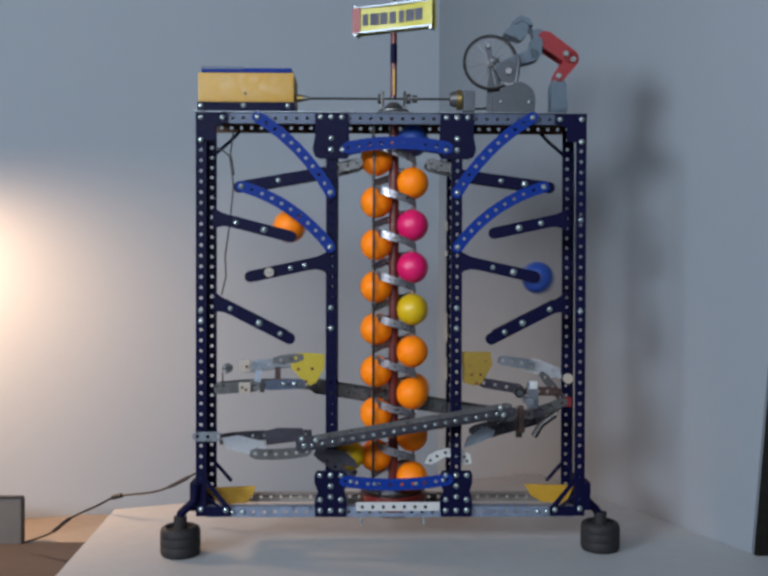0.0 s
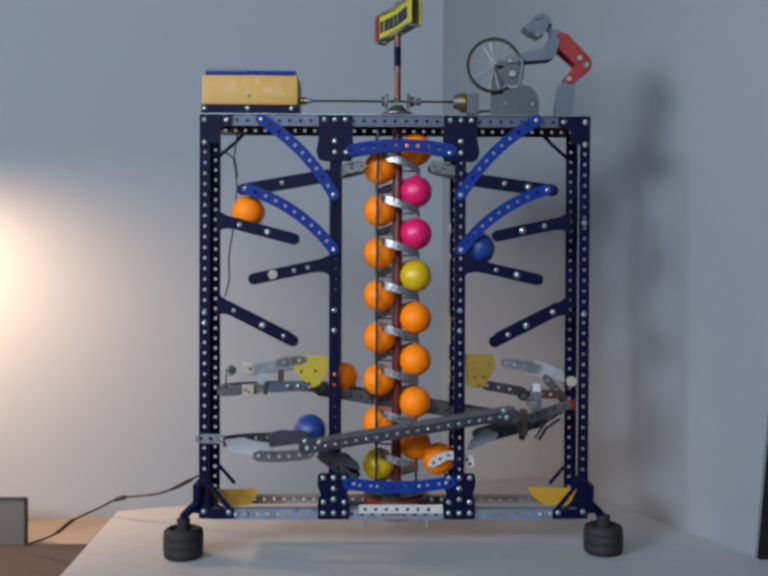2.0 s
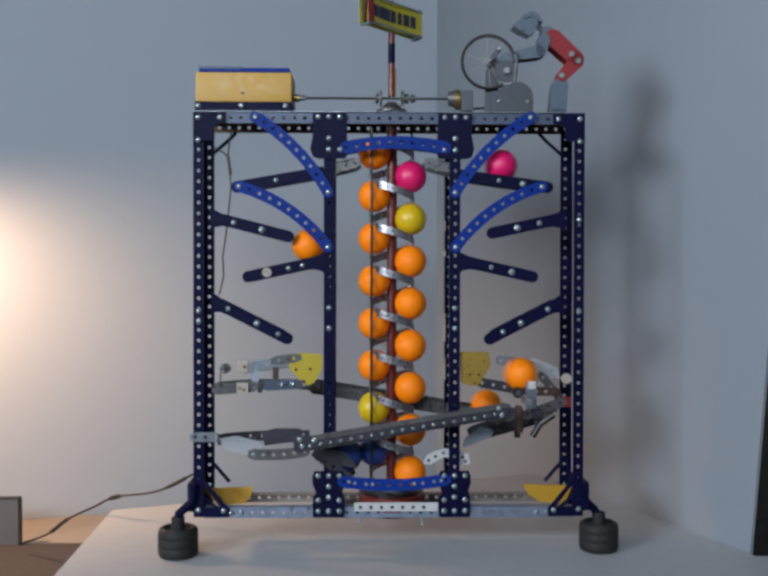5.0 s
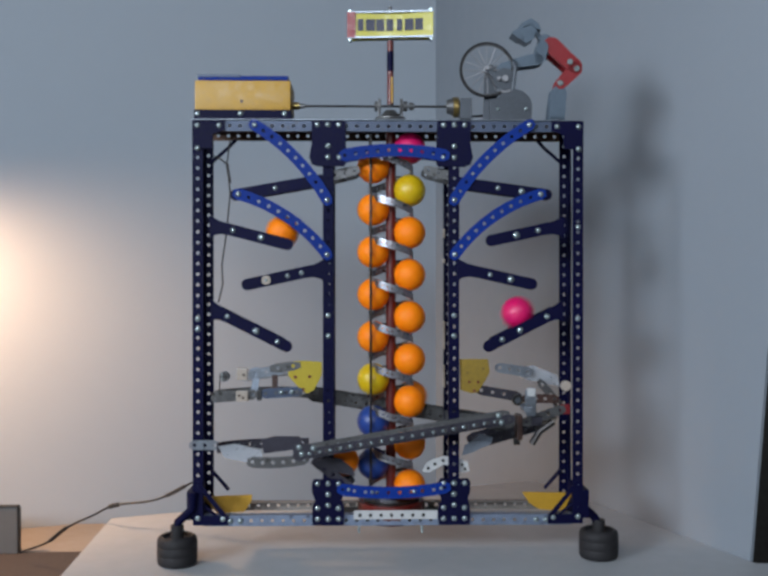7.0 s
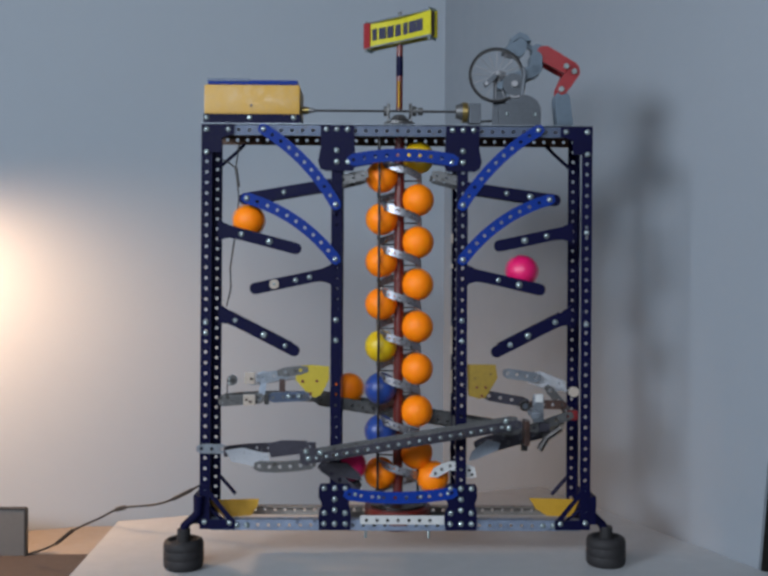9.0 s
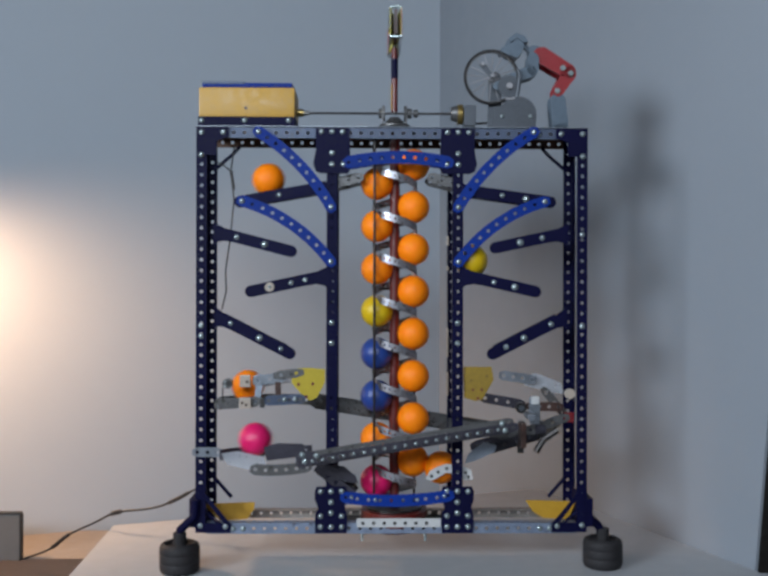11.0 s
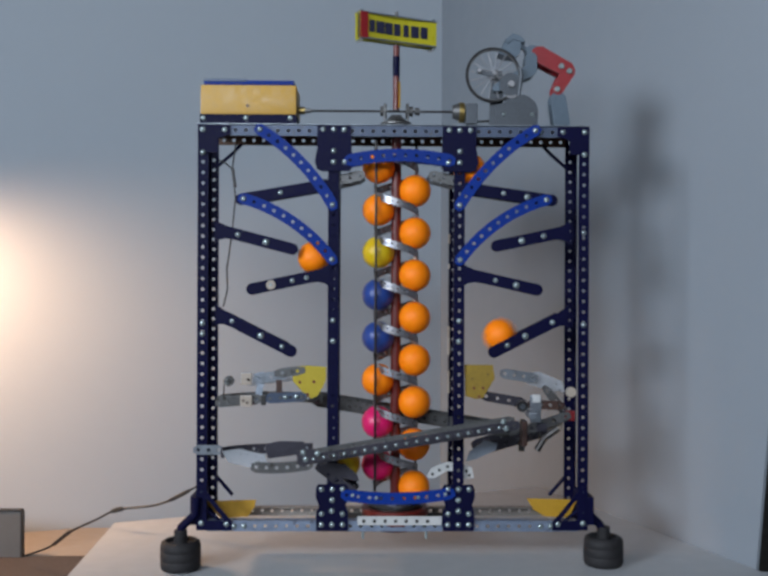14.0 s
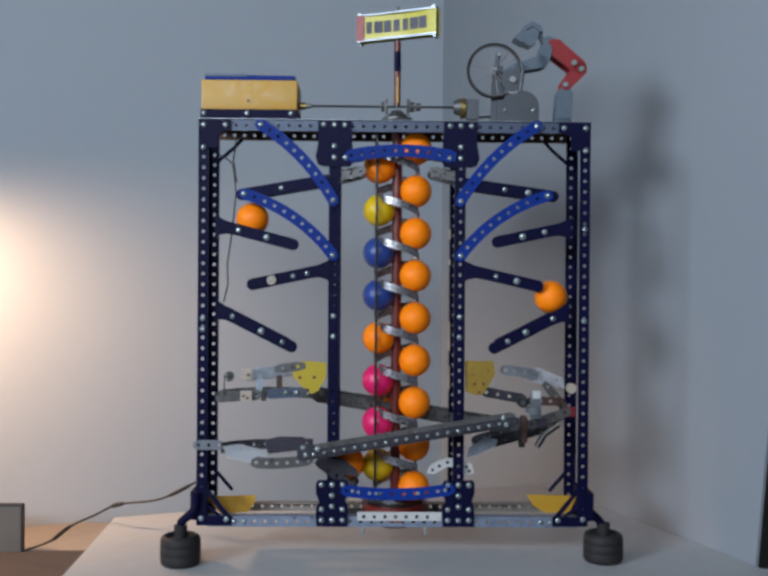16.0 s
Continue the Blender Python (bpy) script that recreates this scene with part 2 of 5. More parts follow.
def room():
    corner = (0.1199, 0.8356)
    wall("wall_back", (-1.8037, 0.1067), corner, -0.85, 1.75, 0.10, PLASTER, "plain matt painted plaster wall, daylight blue mixed into its grey")
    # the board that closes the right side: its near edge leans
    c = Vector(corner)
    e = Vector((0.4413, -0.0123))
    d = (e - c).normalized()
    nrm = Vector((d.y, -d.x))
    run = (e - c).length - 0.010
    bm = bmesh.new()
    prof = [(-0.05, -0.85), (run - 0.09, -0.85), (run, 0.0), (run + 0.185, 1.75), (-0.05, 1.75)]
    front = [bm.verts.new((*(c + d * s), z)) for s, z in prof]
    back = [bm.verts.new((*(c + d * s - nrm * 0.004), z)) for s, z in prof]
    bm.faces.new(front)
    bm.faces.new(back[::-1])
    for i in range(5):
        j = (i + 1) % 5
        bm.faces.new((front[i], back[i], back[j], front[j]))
    thing("wall_right", bm, BOARD, "smooth grey board standing as a side wall, darkened to offset window light", "wall", kind="structure")
    wall("wall_side", (0.62, 1.15), (1.10, -2.5), -0.85, 1.75, 0.1, DARK, "dark brown veneered side wall")
    # unseen walls added to close the room around the side window
    for i, (y0, y1, z0, z1) in enumerate([(-2.6, -2.49, -0.85, 1.75), (-1.35, 0.70, -0.85, 1.75), (-2.49, -1.35, -0.85, 0.67), (-2.49, -1.35, 1.19, 1.75)]):
        thing("wall_west_%d" % (i + 1), bm_box(bmesh.new(), -1.86, -1.75, y0, y1, z0, z1), DIM, "unseen wall around the side window, darkened to cut bounce light", "wall", kind="structure")
    # unseen wall behind the camera with the window's opening
    for i, (x0, x1, z0, z1) in enumerate([(-1.75, -0.86, -0.85, 1.75), (0.02, 1.2, -0.85, 1.75), (-0.86, 0.02, -0.85, 0.96), (-0.86, 0.02, 1.48, 1.75)]):
        bm = bm_box(bmesh.new(), x0, x1, -2.6, -2.5, z0, z1)
        thing("wall_south_%d" % (i + 1), bm, DIM, "unseen wall around the front window, darkened to cut bounce light", "wall", kind="structure")
    thing("ceiling", bm_box(bmesh.new(), -1.9, 1.2, -2.7, 1.4, 1.75, 1.85), CEIL, "unseen ceiling, darkened to cut bounce light", "ceiling", kind="structure")
    thing("floor", bm_box(bmesh.new(), -1.9, 1.2, -2.7, 1.4, -0.95, -0.85), CARPET, "grey carpeted floor", "floor", kind="structure")
    # table top, and the lower desk at its side
    bm = bmesh.new()
    p = [(-0.392, 0.221), (-0.3783, -0.0709), (-0.36, -0.75), (0.62, -0.75), (0.5942, -0.0155), (0.4413, -0.0123), (0.259, 0.468)]
    top = [bm.verts.new((x, y, 0)) for x, y in p]
    low = [bm.verts.new((x, y, -0.022)) for x, y in p]
    bm.faces.new(top)
    bm.faces.new(low[::-1])
    for i in range(len(p)):
        j = (i + 1) % len(p)
        bm.faces.new((top[i], low[i], low[j], top[j]))
    bmesh.ops.recalc_face_normals(bm, faces=bm.faces)
    bmesh.ops.bevel(bm, geom=[e for e in bm.edges if abs(e.verts[0].co.z) < 1e-5 and abs(e.verts[1].co.z) < 1e-5], offset=0.002, segments=2, affect="EDGES")
    table = thing("table", bm, TABLE, "white laminate table top under the ball machine", "table")
    for x, y in ((-0.30, -0.65), (0.50, -0.65), (-0.33, 0.18), (0.22, 0.36)):
        part("leg", bm_box(bmesh.new(), x - 0.02, x + 0.02, y - 0.02, y + 0.02, -0.85, -0.022, 0.003), ZINC, table)
    desk = thing("desk", bm_box(bmesh.new(), -1.6, 0.30, 0.30, 0.585, -0.125, -0.099, 0.002), DESK, "lower beige desk against the wall behind the table", "desk")
    for x in (-1.5, 0.2):
        part("leg", bm_box(bmesh.new(), x - 0.02, x + 0.02, 0.40, 0.44, -0.85, -0.125, 0.003), ZINC, desk)
    thing("desk_mat", bm_box(bmesh.new(), -1.3, -0.43, 0.10, 0.392, -0.0985, -0.0955, 0.001), CLOTH, "dark brown felt mat on the lower desk", "mat")
    # upright grey panel on the desk
    cx, cy = -0.582, 0.3815
    case = thing("grey_panel", bm_box(bmesh.new(), cx - 0.26, cx, cy, cy + 0.010, -0.0955, -0.0225, 0.001), GREYBOX, "upright grey plastic panel standing on the lower desk", "panel")
    part("top_edge", bm_box(bmesh.new(), cx - 0.26, cx + 0.001, cy - 0.001, cy + 0.011, -0.0225, -0.0195, 0.0005), WIRE, case, "black top edge")
    part("side_edge", bm_box(bmesh.new(), cx, cx + 0.0025, cy - 0.001, cy + 0.011, -0.0955, -0.0225, 0.0005), WIRE, case, "black side edge")
    # mains cable
    pts = []
    ctrl = [(-0.2537, 0.0761), (-0.2930, 0.0523), (-0.3235, 0.0400), (-0.3736, 0.0302), (-0.4103, 0.0095), (-0.4604, -0.0185), (-0.5018, -0.0505), (-0.5596, -0.0790)]
    ys = [0.10, 0.13, 0.15, 0.17, 0.20, 0.24, 0.28, 0.33]
    for i in range(len(ctrl) - 1):
        p0, p1, p2, p3 = (Vector((ctrl[max(0, min(k, len(ctrl) - 1))][0], ys[max(0, min(k, len(ctrl) - 1))], ctrl[max(0, min(k, len(ctrl) - 1))][1])) for k in (i - 1, i, i + 1, i + 2))
        for k in range(6):
            u = k / 6
            pts.append(0.5 * (2 * p1 + (p2 - p0) * u + (2 * p0 - 5 * p1 + 4 * p2 - p3) * u * u + (3 * p1 - p0 - 3 * p2 + p3) * u ** 3))
    cable = thing("power_cable", bm_tube(bmesh.new(), pts, 0.0016, 8), WIRE, "thin black cable running from the machine to the desk", "cable", smooth=60)
    part("plug_sleeve", bm_tube(bmesh.new(), pts[2:7], 0.0027), WIRE, cable)
    part("joint_sleeve", bm_tube(bmesh.new(), pts[17:20], 0.0034), WIRE, cable)
    part("end_sleeve", bm_tube(bmesh.new(), pts[30:36], 0.0028), WIRE, cable)


room()

# ---------------------------------------------------------------- the machine
DEPTH = 0.080
X_POST = 0.2285
Z_LOW, Z_TOP = 0.0545, 0.5243
machine = tagged(new("ball_machine"), "navy blue perforated metal construction-set ball machine on black rubber feet", "ball machine")


def make_bolt():
    bm = bmesh.new()
    bmesh.ops.create_uvsphere(bm, u_segments=10, v_segments=6, radius=0.0034)
    for v in bm.verts:
        v.co = Vector((v.co.x, v.co.z * 0.55 if v.co.z > 0 else v.co.z * 0.1, v.co.y))
        v.co.y = -v.co.y
    return mesh_from("bolt", bm, BOLT, 60)


BOLT_MESH = make_bolt()


def bolt(parent, xz, y=-0.0004, size=1.0):
    return shared("bolt", BOLT_MESH, parent, Matrix.Translation((xz[0], y, xz[1])) @ Matrix.Diagonal((size, size, size, 1)))


def angle_girder(name, a, b, n, y, inward, mat, flange, label=""):
    """Two perforated flanges: one in the x-z plane from a to b at depth y, the other along y (flange: its direction)."""
    bm = bmesh.new()
    place, pitch = line_place(a, b, y, n)
    perforated(bm, n, place, pitch)
    av, bv = Vector(a), Vector(b)
    d = (bv - av).normalized()
    side = Vector((-d.y, d.x)) * inward * 0.00635

    def second(s, v, w):
        p = av + d * s + side * (1 - w * 0.17 / 0.0011)
        return Vector((p.x, y + flange * (v + 0.00635) + 0.0006, p.y))

    perforated(bm, n, second, pitch)
    return part(name, bm, mat, machine, label)


def frame_parts():
    for sx in (-1, 1):
        for y, fl in ((0.0, 1), (DEPTH, -1)):
            post = angle_girder("post", (sx * X_POST, Z_LOW), (sx * X_POST, Z_TOP), 38, y, -sx, NAVY, fl)
            if y == 0.0:
                for z in ((Z_TOP, Z_TOP - 0.0254, 0.293, 0.2805, 0.0925, Z_LOW) if sx < 0 else (Z_TOP, Z_TOP - 0.0254, 0.4035, 0.293, 0.0925, 0.0670, Z_LOW)):
                    bolt(post, (sx * X_POST, z))
    x = X_POST - 0.0127
    zt = Z_TOP
    rail = angle_girder("top_rail", (-x, zt), (x, zt), 35, 0.0006, 1, TOPRAIL, 1, "grey-blue plated top rail")
    for bx in (-0.2, 0.175, 0.2):
        bolt(rail, (bx, zt))
    angle_girder("top_rail", (-x, zt), (x, zt), 35, DEPTH - 0.0006, 1, RUSTRAIL, -1, "brownish red rear top rail")
    low = angle_girder("bottom_rail", (-x, Z_LOW - 0.004), (x, Z_LOW - 0.004), 35, 0.0006, 1, RAILBLUE, 1, "pale blue-grey plated bottom rail")
    for bx in (-0.19, 0.19, -0.178, 0.178):
        bolt(low, (bx, Z_LOW - 0.004))
    angle_girder("bottom_rail", (-x, Z_LOW - 0.004), (x, Z_LOW - 0.004), 35, DEPTH - 0.0006, 1, TANRAIL, -1, "dull tan rear bottom rail")
    # depth members at the four corners, top plates
    for sx in (-1, 1):
        for z in (Z_TOP + 0.005, Z_LOW - 0.006):
            part("cross_member", bm_box(bmesh.new(), sx * X_POST - 0.0063, sx * X_POST + 0.0063, 0.001, DEPTH - 0.001, z - 0.0008, z + 0.0008), NAVY, machine)
    part("top_plate", bm_box(bmesh.new(), -0.236, 0.236, -0.002, DEPTH + 0.002, 0.5312, 0.5322, 0.0003), ZINC, machine, "thin grey top plate")
    part("base_strip", bm_box(bmesh.new(), -0.0421, 0.0587, -0.0022, -0.001, 0.0522, 0.0628), WHITE, machine, "white perforated strip")
    hole_bm = bmesh.new()
    for i in range(7):
        hx = -0.0345 + i * 0.0127
        bm_cyl(hole_bm, (hx, -0.0026, 0.0572), (hx, -0.002, 0.0572), 0.0022, 10)
    part("strip_holes", hole_bm, WIRE, machine)
    # gusset triangles at the corners
    for sx in (-1, 1):
        bm = bm_plate(bmesh.new(), [(sx * 0.2342, 0.0575), (sx * 0.2342, 0.046), (sx * 0.192, 0.046), (sx * 0.192, 0.0575)], -0.0022, -0.0012)
        bm_plate(bm, [(sx * 0.2342, 0.0575), (sx * 0.2342, 0.098), (sx * 0.2225, 0.098), (sx * 0.2225, 0.0575)], -0.0022, -0.0012)
        bm_plate(bm, [(sx * 0.2250, 0.0960), (sx * 0.2230, 0.0860), (sx * 0.2010, 0.0575), (sx * 0.1930, 0.0575)], -0.0026, -0.0016)
        g = part("gusset", bm, NAVY, machine, "open triangular corner bracket")
        bolt(g, (sx * 0.2285, Z_LOW), -0.0024)
        bolt(g, (sx * 0.1985, Z_LOW - 0.001), -0.0024)
        g = part("gusset", bm_plate(bmesh.new(), [(sx * 0.2345, 0.5305), (sx * 0.2345, 0.497), (sx * 0.2105, 0.497), (sx * 0.2105, 0.514), (sx * 0.196, 0.519), (sx * 0.196, 0.5305)], -0.0022, -0.0012), NAVY, machine)
        bolt(g, (sx * 0.2285, Z_TOP), -0.0024)
        bolt(g, (sx * 0.2285, Z_TOP - 0.027), -0.0024)
        bolt(g, (sx * 0.2025, Z_TOP), -0.0024)
        # thin diagonal stays at the back corners
        part("stay", bm_tube(bmesh.new(), [(sx * 0.226, DEPTH - 0.004, 0.488), (sx * 0.203, DEPTH - 0.004, 0.508), (sx * 0.193, DEPTH - 0.004, 0.5185)], 0.0022), NAVY, machine)
        part("stay", bm_tube(bmesh.new(), [(sx * 0.2230, DEPTH - 0.004, 0.0950), (sx * 0.2120, DEPTH - 0.004, 0.0825), (sx * 0.2025, DEPTH - 0.004, 0.0715)], 0.0024), NAVY, machine)
        part("stay", bm_tube(bmesh.new(), [(sx * 0.229, 0.004, 0.074), (sx * 0.205, 0.004, 0.054), (sx * 0.199, 0.004, 0.049)], 0.002), NAVY, machine)
        # splayed leg and rubber foot
        fx, fy = (-0.2525, -0.004) if sx < 0 else (0.2574, 0.014)
        leg = part("leg", bm_tube(bmesh.new(), [(sx * 0.2335, fy, 0.086), (sx * 0.235, fy, 0.066), (sx * 0.252, fy, 0.050), (fx, fy, 0.040), (fx, fy, 0.028)], 0.0052, 10), NAVY, machine, "bent navy metal leg", 40)
        part("collar", bm_cyl(bmesh.new(), (fx, fy, 0.028), (fx, fy, 0.047), 0.0078, 14), BLACK, leg)
        bm = bm_box(bmesh.new(), sx * 0.236 - 0.006, sx * 0.236 + 0.006, -0.001, 0.06, 0.052, 0.086, 0.001)
        part("leg_bracket", bm, NAVY, machine)
        bm = bmesh.new()
        prof = [(0.0, 0.004), (0.016, 0.003), (0.0195, 0.0), (0.0222, 0.002), (0.0236, 0.006), (0.0238, 0.014), (0.0232, 0.0152), (0.0238, 0.0164), (0.0238, 0.0262), (0.0232, 0.0274), (0.0238, 0.0286), (0.0236, 0.035), (0.0222, 0.0395), (0.019, 0.0418), (0.0165, 0.0405), (0.0155, 0.037), (0.0, 0.0365)]
        rings = []
        for r, z in prof:
            z *= 0.85
            rings.append([bm.verts.new((fx + r * math.cos(2 * math.pi * k / 40), fy + r * math.sin(2 * math.pi * k / 40), z)) for k in range(40)] if r else None)
        for q0, q1 in zip(rings, rings[1:]):
            if q0 and q1:
                for k in range(40):
                    bm.faces.new((q0[k], q0[(k + 1) % 40], q1[(k + 1) % 40], q1[k]))
        bm.faces.new(rings[1][::-1])
        bm.faces.new(rings[-2])
        part("rubber_foot", bm, BLACK, machine, "black ribbed rubber foot", 40)


frame_parts()


def inner_parts():
    for sx, cx in ((-1, -0.0726), (1, 0.0787)):
        post = angle_girder("inner_post", (cx, 0.080), (cx, 0.500), 34, -0.0006, sx, NAVY, 1)
        for z in (0.4345, 0.3705, 0.297, 0.2725):
            bolt(post, (cx, z), -0.0012)
        angle_girder("inner_post", (cx, 0.080), (cx, 0.500), 34, DEPTH, sx, NAVY, -1)
        # lobed connecting plates at top and bottom
        outline = [(-0.0195, 0.5300), (-0.0195, 0.503), (-0.021, 0.495), (-0.0225, 0.487), (-0.0195, 0.478), (-0.013, 0.4755), (0.009, 0.4755), (0.0195, 0.4755), (0.0225, 0.482), (0.0225, 0.490), (0.0215, 0.503), (0.0205, 0.5300)]
        plate = part("head_plate", bm_plate(bmesh.new(), [(cx - sx * x, z) for x, z in outline], -0.0030, -0.0016), NAVY, machine)
        for dx, z in ((-0.0127, 0.5255), (0, 0.5255), (0.0127, 0.5255), (0, 0.500), (0, 0.4865), (0.0135, 0.4865)):
            bolt(plate, (cx - sx * dx, z), -0.0032)
        lobes = [(-0.017, 0.1010), (-0.0195, 0.0955), (-0.0195, 0.0855), (-0.0165, 0.0785), (-0.0155, 0.0745), (-0.0185, 0.0690), (-0.0195, 0.0600), (-0.0185, 0.0455), (-0.006, 0.0455), (0.006, 0.0455), (0.0185, 0.0455), (0.0195, 0.060), (0.0185, 0.069), (0.0165, 0.0765), (0.0195, 0.0855), (0.0195, 0.0955), (0.017, 0.1010)]
        plate = part("foot_plate", bm_plate(bmesh.new(), [(cx + x, z) for x, z in lobes], -0.0030, -0.0016), NAVY, machine)
        for dx, z in ((0, 0.0955), (0.0127, 0.0955), (-0.0127, 0.0955), (0, 0.0825), (0, 0.0695), (-0.0127, 0.053), (0, 0.053), (0.0127, 0.053), (0.0125, 0.066), (-0.0125, 0.066)):
            bolt(plate, (cx + dx, z), -0.0032)
    # blue arches
    arch = strip("arch", machine, BLUE, (-0.0526, 0.4887), (0.0663, 0.4890), 10, -0.0044, 0.0062, 0.0150, label="bright blue curved strip")
    low = strip("arch", machine, BLUE, (-0.0550, 0.0886), (0.0676, 0.0905), 10, -0.0044, -0.0050, 0.0142, label="bright blue curved strip")
    for xz in ((-0.0480, 0.0886), (-0.0197, 0.0855), (0.0304, 0.0859), (0.0629, 0.0899)):
        bolt(low, xz, -0.0048, 0.7)
    strip("arch", machine, BLUE, (-0.0542, 0.4980), (0.0730, 0.4984), 10, DEPTH + 0.002, 0.0062, 0.0150)
    # curved brackets
    for a, b, n, sag in (((-0.1604, 0.5247), (-0.0737, 0.4352), 11, 0.0080), ((-0.1797, 0.4420), (-0.0738, 0.3700), 11, 0.0105)):
        s = strip("curved_bracket", machine, BLUE, a, b, n, -0.0042, sag, 0.0135, label="bright blue curved bracket strip")
        bolt(s, a, -0.0046)
        bolt(s, b, -0.0046)
    for a, b, n, sag in (((0.1690, 0.5258), (0.0787, 0.4355), 11, -0.0080), ((0.1827, 0.4427), (0.0793, 0.3701), 11, -0.0105)):
        s = strip("curved_bracket", machine, BLUE, a, b, n, -0.0042, sag, 0.0135, label="bright blue curved bracket strip")
        bolt(s, a, -0.0046)
        bolt(s, b, -0.0046)


inner_parts()


def ramp_arm(root, tip, web, bolts=(), width=0.0140, stub=None):
    """A zigzag ramp: front rail with a web that widens at its post, and a hidden floor and slim back rail that add
    shade.
    """
    r, t = Vector(root), Vector(tip)
    d = (t - r).normalized()
    up = Vector((-d.y, d.x))
    if up.y < 0:
        up = -up
    bm = bmesh.new()
    w = width / 2
    pts = []
    if web:
        sx = 1 if d.x > 0 else -1
        pts += [r + Vector((0, w + 0.0035)), r + d * 0.012 + up * w]
    else:
        pts += [r + up * w]
    for k in range(9):
        a = math.pi / 2 - math.pi * k / 8
        pts.append(t + w * (math.cos(a) * d + math.sin(a) * up))
    if web:
        pts += [r + d * 0.026 - up * w, r + d * 0.016 - up * (w + 0.0008), r + d * 0.008 - up * (w + 0.0045), r + Vector((0.0, -w - web))]
    else:
        pts += [r - up * w]
    bm_plate(bm, [(p.x, p.y) for p in pts], -0.0012, 0.0012)
    arm = part("ramp_arm", bm, NAVY, machine)
    for f, size in bolts:
        p = r + (t - r) * f
        bolt(arm, (p.x, p.y), -0.0014, size)
    # back plate and floor, hidden behind the arm, added to thicken its cast shadow
    a, b = r.lerp(t, 0.06), r.lerp(t, 0.92)
    part("back_rail", bm_plate(bmesh.new(), [(q.x, q.y) for q in (a + up * 0.0042, b + up * 0.0042, b - up * 0.0042, a - up * 0.0042)], 0.0410, 0.0425), NAVY, arm)
    part("ramp_floor", bm_plate(bmesh.new(), [(q.x, q.y) for q in (a + up * 0.0006, b + up * 0.0006, b - up * 0.0006, a - up * 0.0006)], 0.0013, 0.0408), NAVY, arm)
    return arm


ramp_arm((-0.0784, 0.4598), (-0.1827, 0.4414), 0, ((0.55, 0.9), (0.97, 1.0)))
ramp_arm((-0.2143, 0.4062), (-0.1213, 0.3823), 0.010, ((0.30, 1.0), (0.66, 1.25)))
spare = ramp_arm((-0.0767, 0.3541), (-0.1693, 0.3342), 0.010, ((0.30, 0.9), (0.48, 0.9)))
part("washer", bm_cyl(bmesh.new(), (-0.1468, -0.0030, 0.3395), (-0.1468, -0.0013, 0.3395), 0.0056, 16), CLEAR, spare, "cream washer", 40)
bolt(spare, (-0.1468, 0.3395), -0.0032, 0.6)
ramp_arm((-0.2132, 0.3060), (-0.1225, 0.2601), 0.012, ((0.22, 0.9), (0.60, 1.25), (0.88, 0.9)))
ramp_arm((0.0840, 0.4567), (0.1898, 0.4422), 0, ((0.45, 0.9), (0.72, 1.2)))
ramp_arm((0.2118, 0.4062), (0.1236, 0.3872), 0.010, ((0.36, 1.0), (0.66, 1.25)))
ramp_arm((0.0828, 0.3548), (0.1722, 0.3347), 0.010, ((0.44, 0.9), (0.72, 1.25)))
ramp_arm((0.2107, 0.3058), (0.1207, 0.2598), 0.012, ((0.22, 1.0), (0.58, 1.2), (0.82, 1.0)))


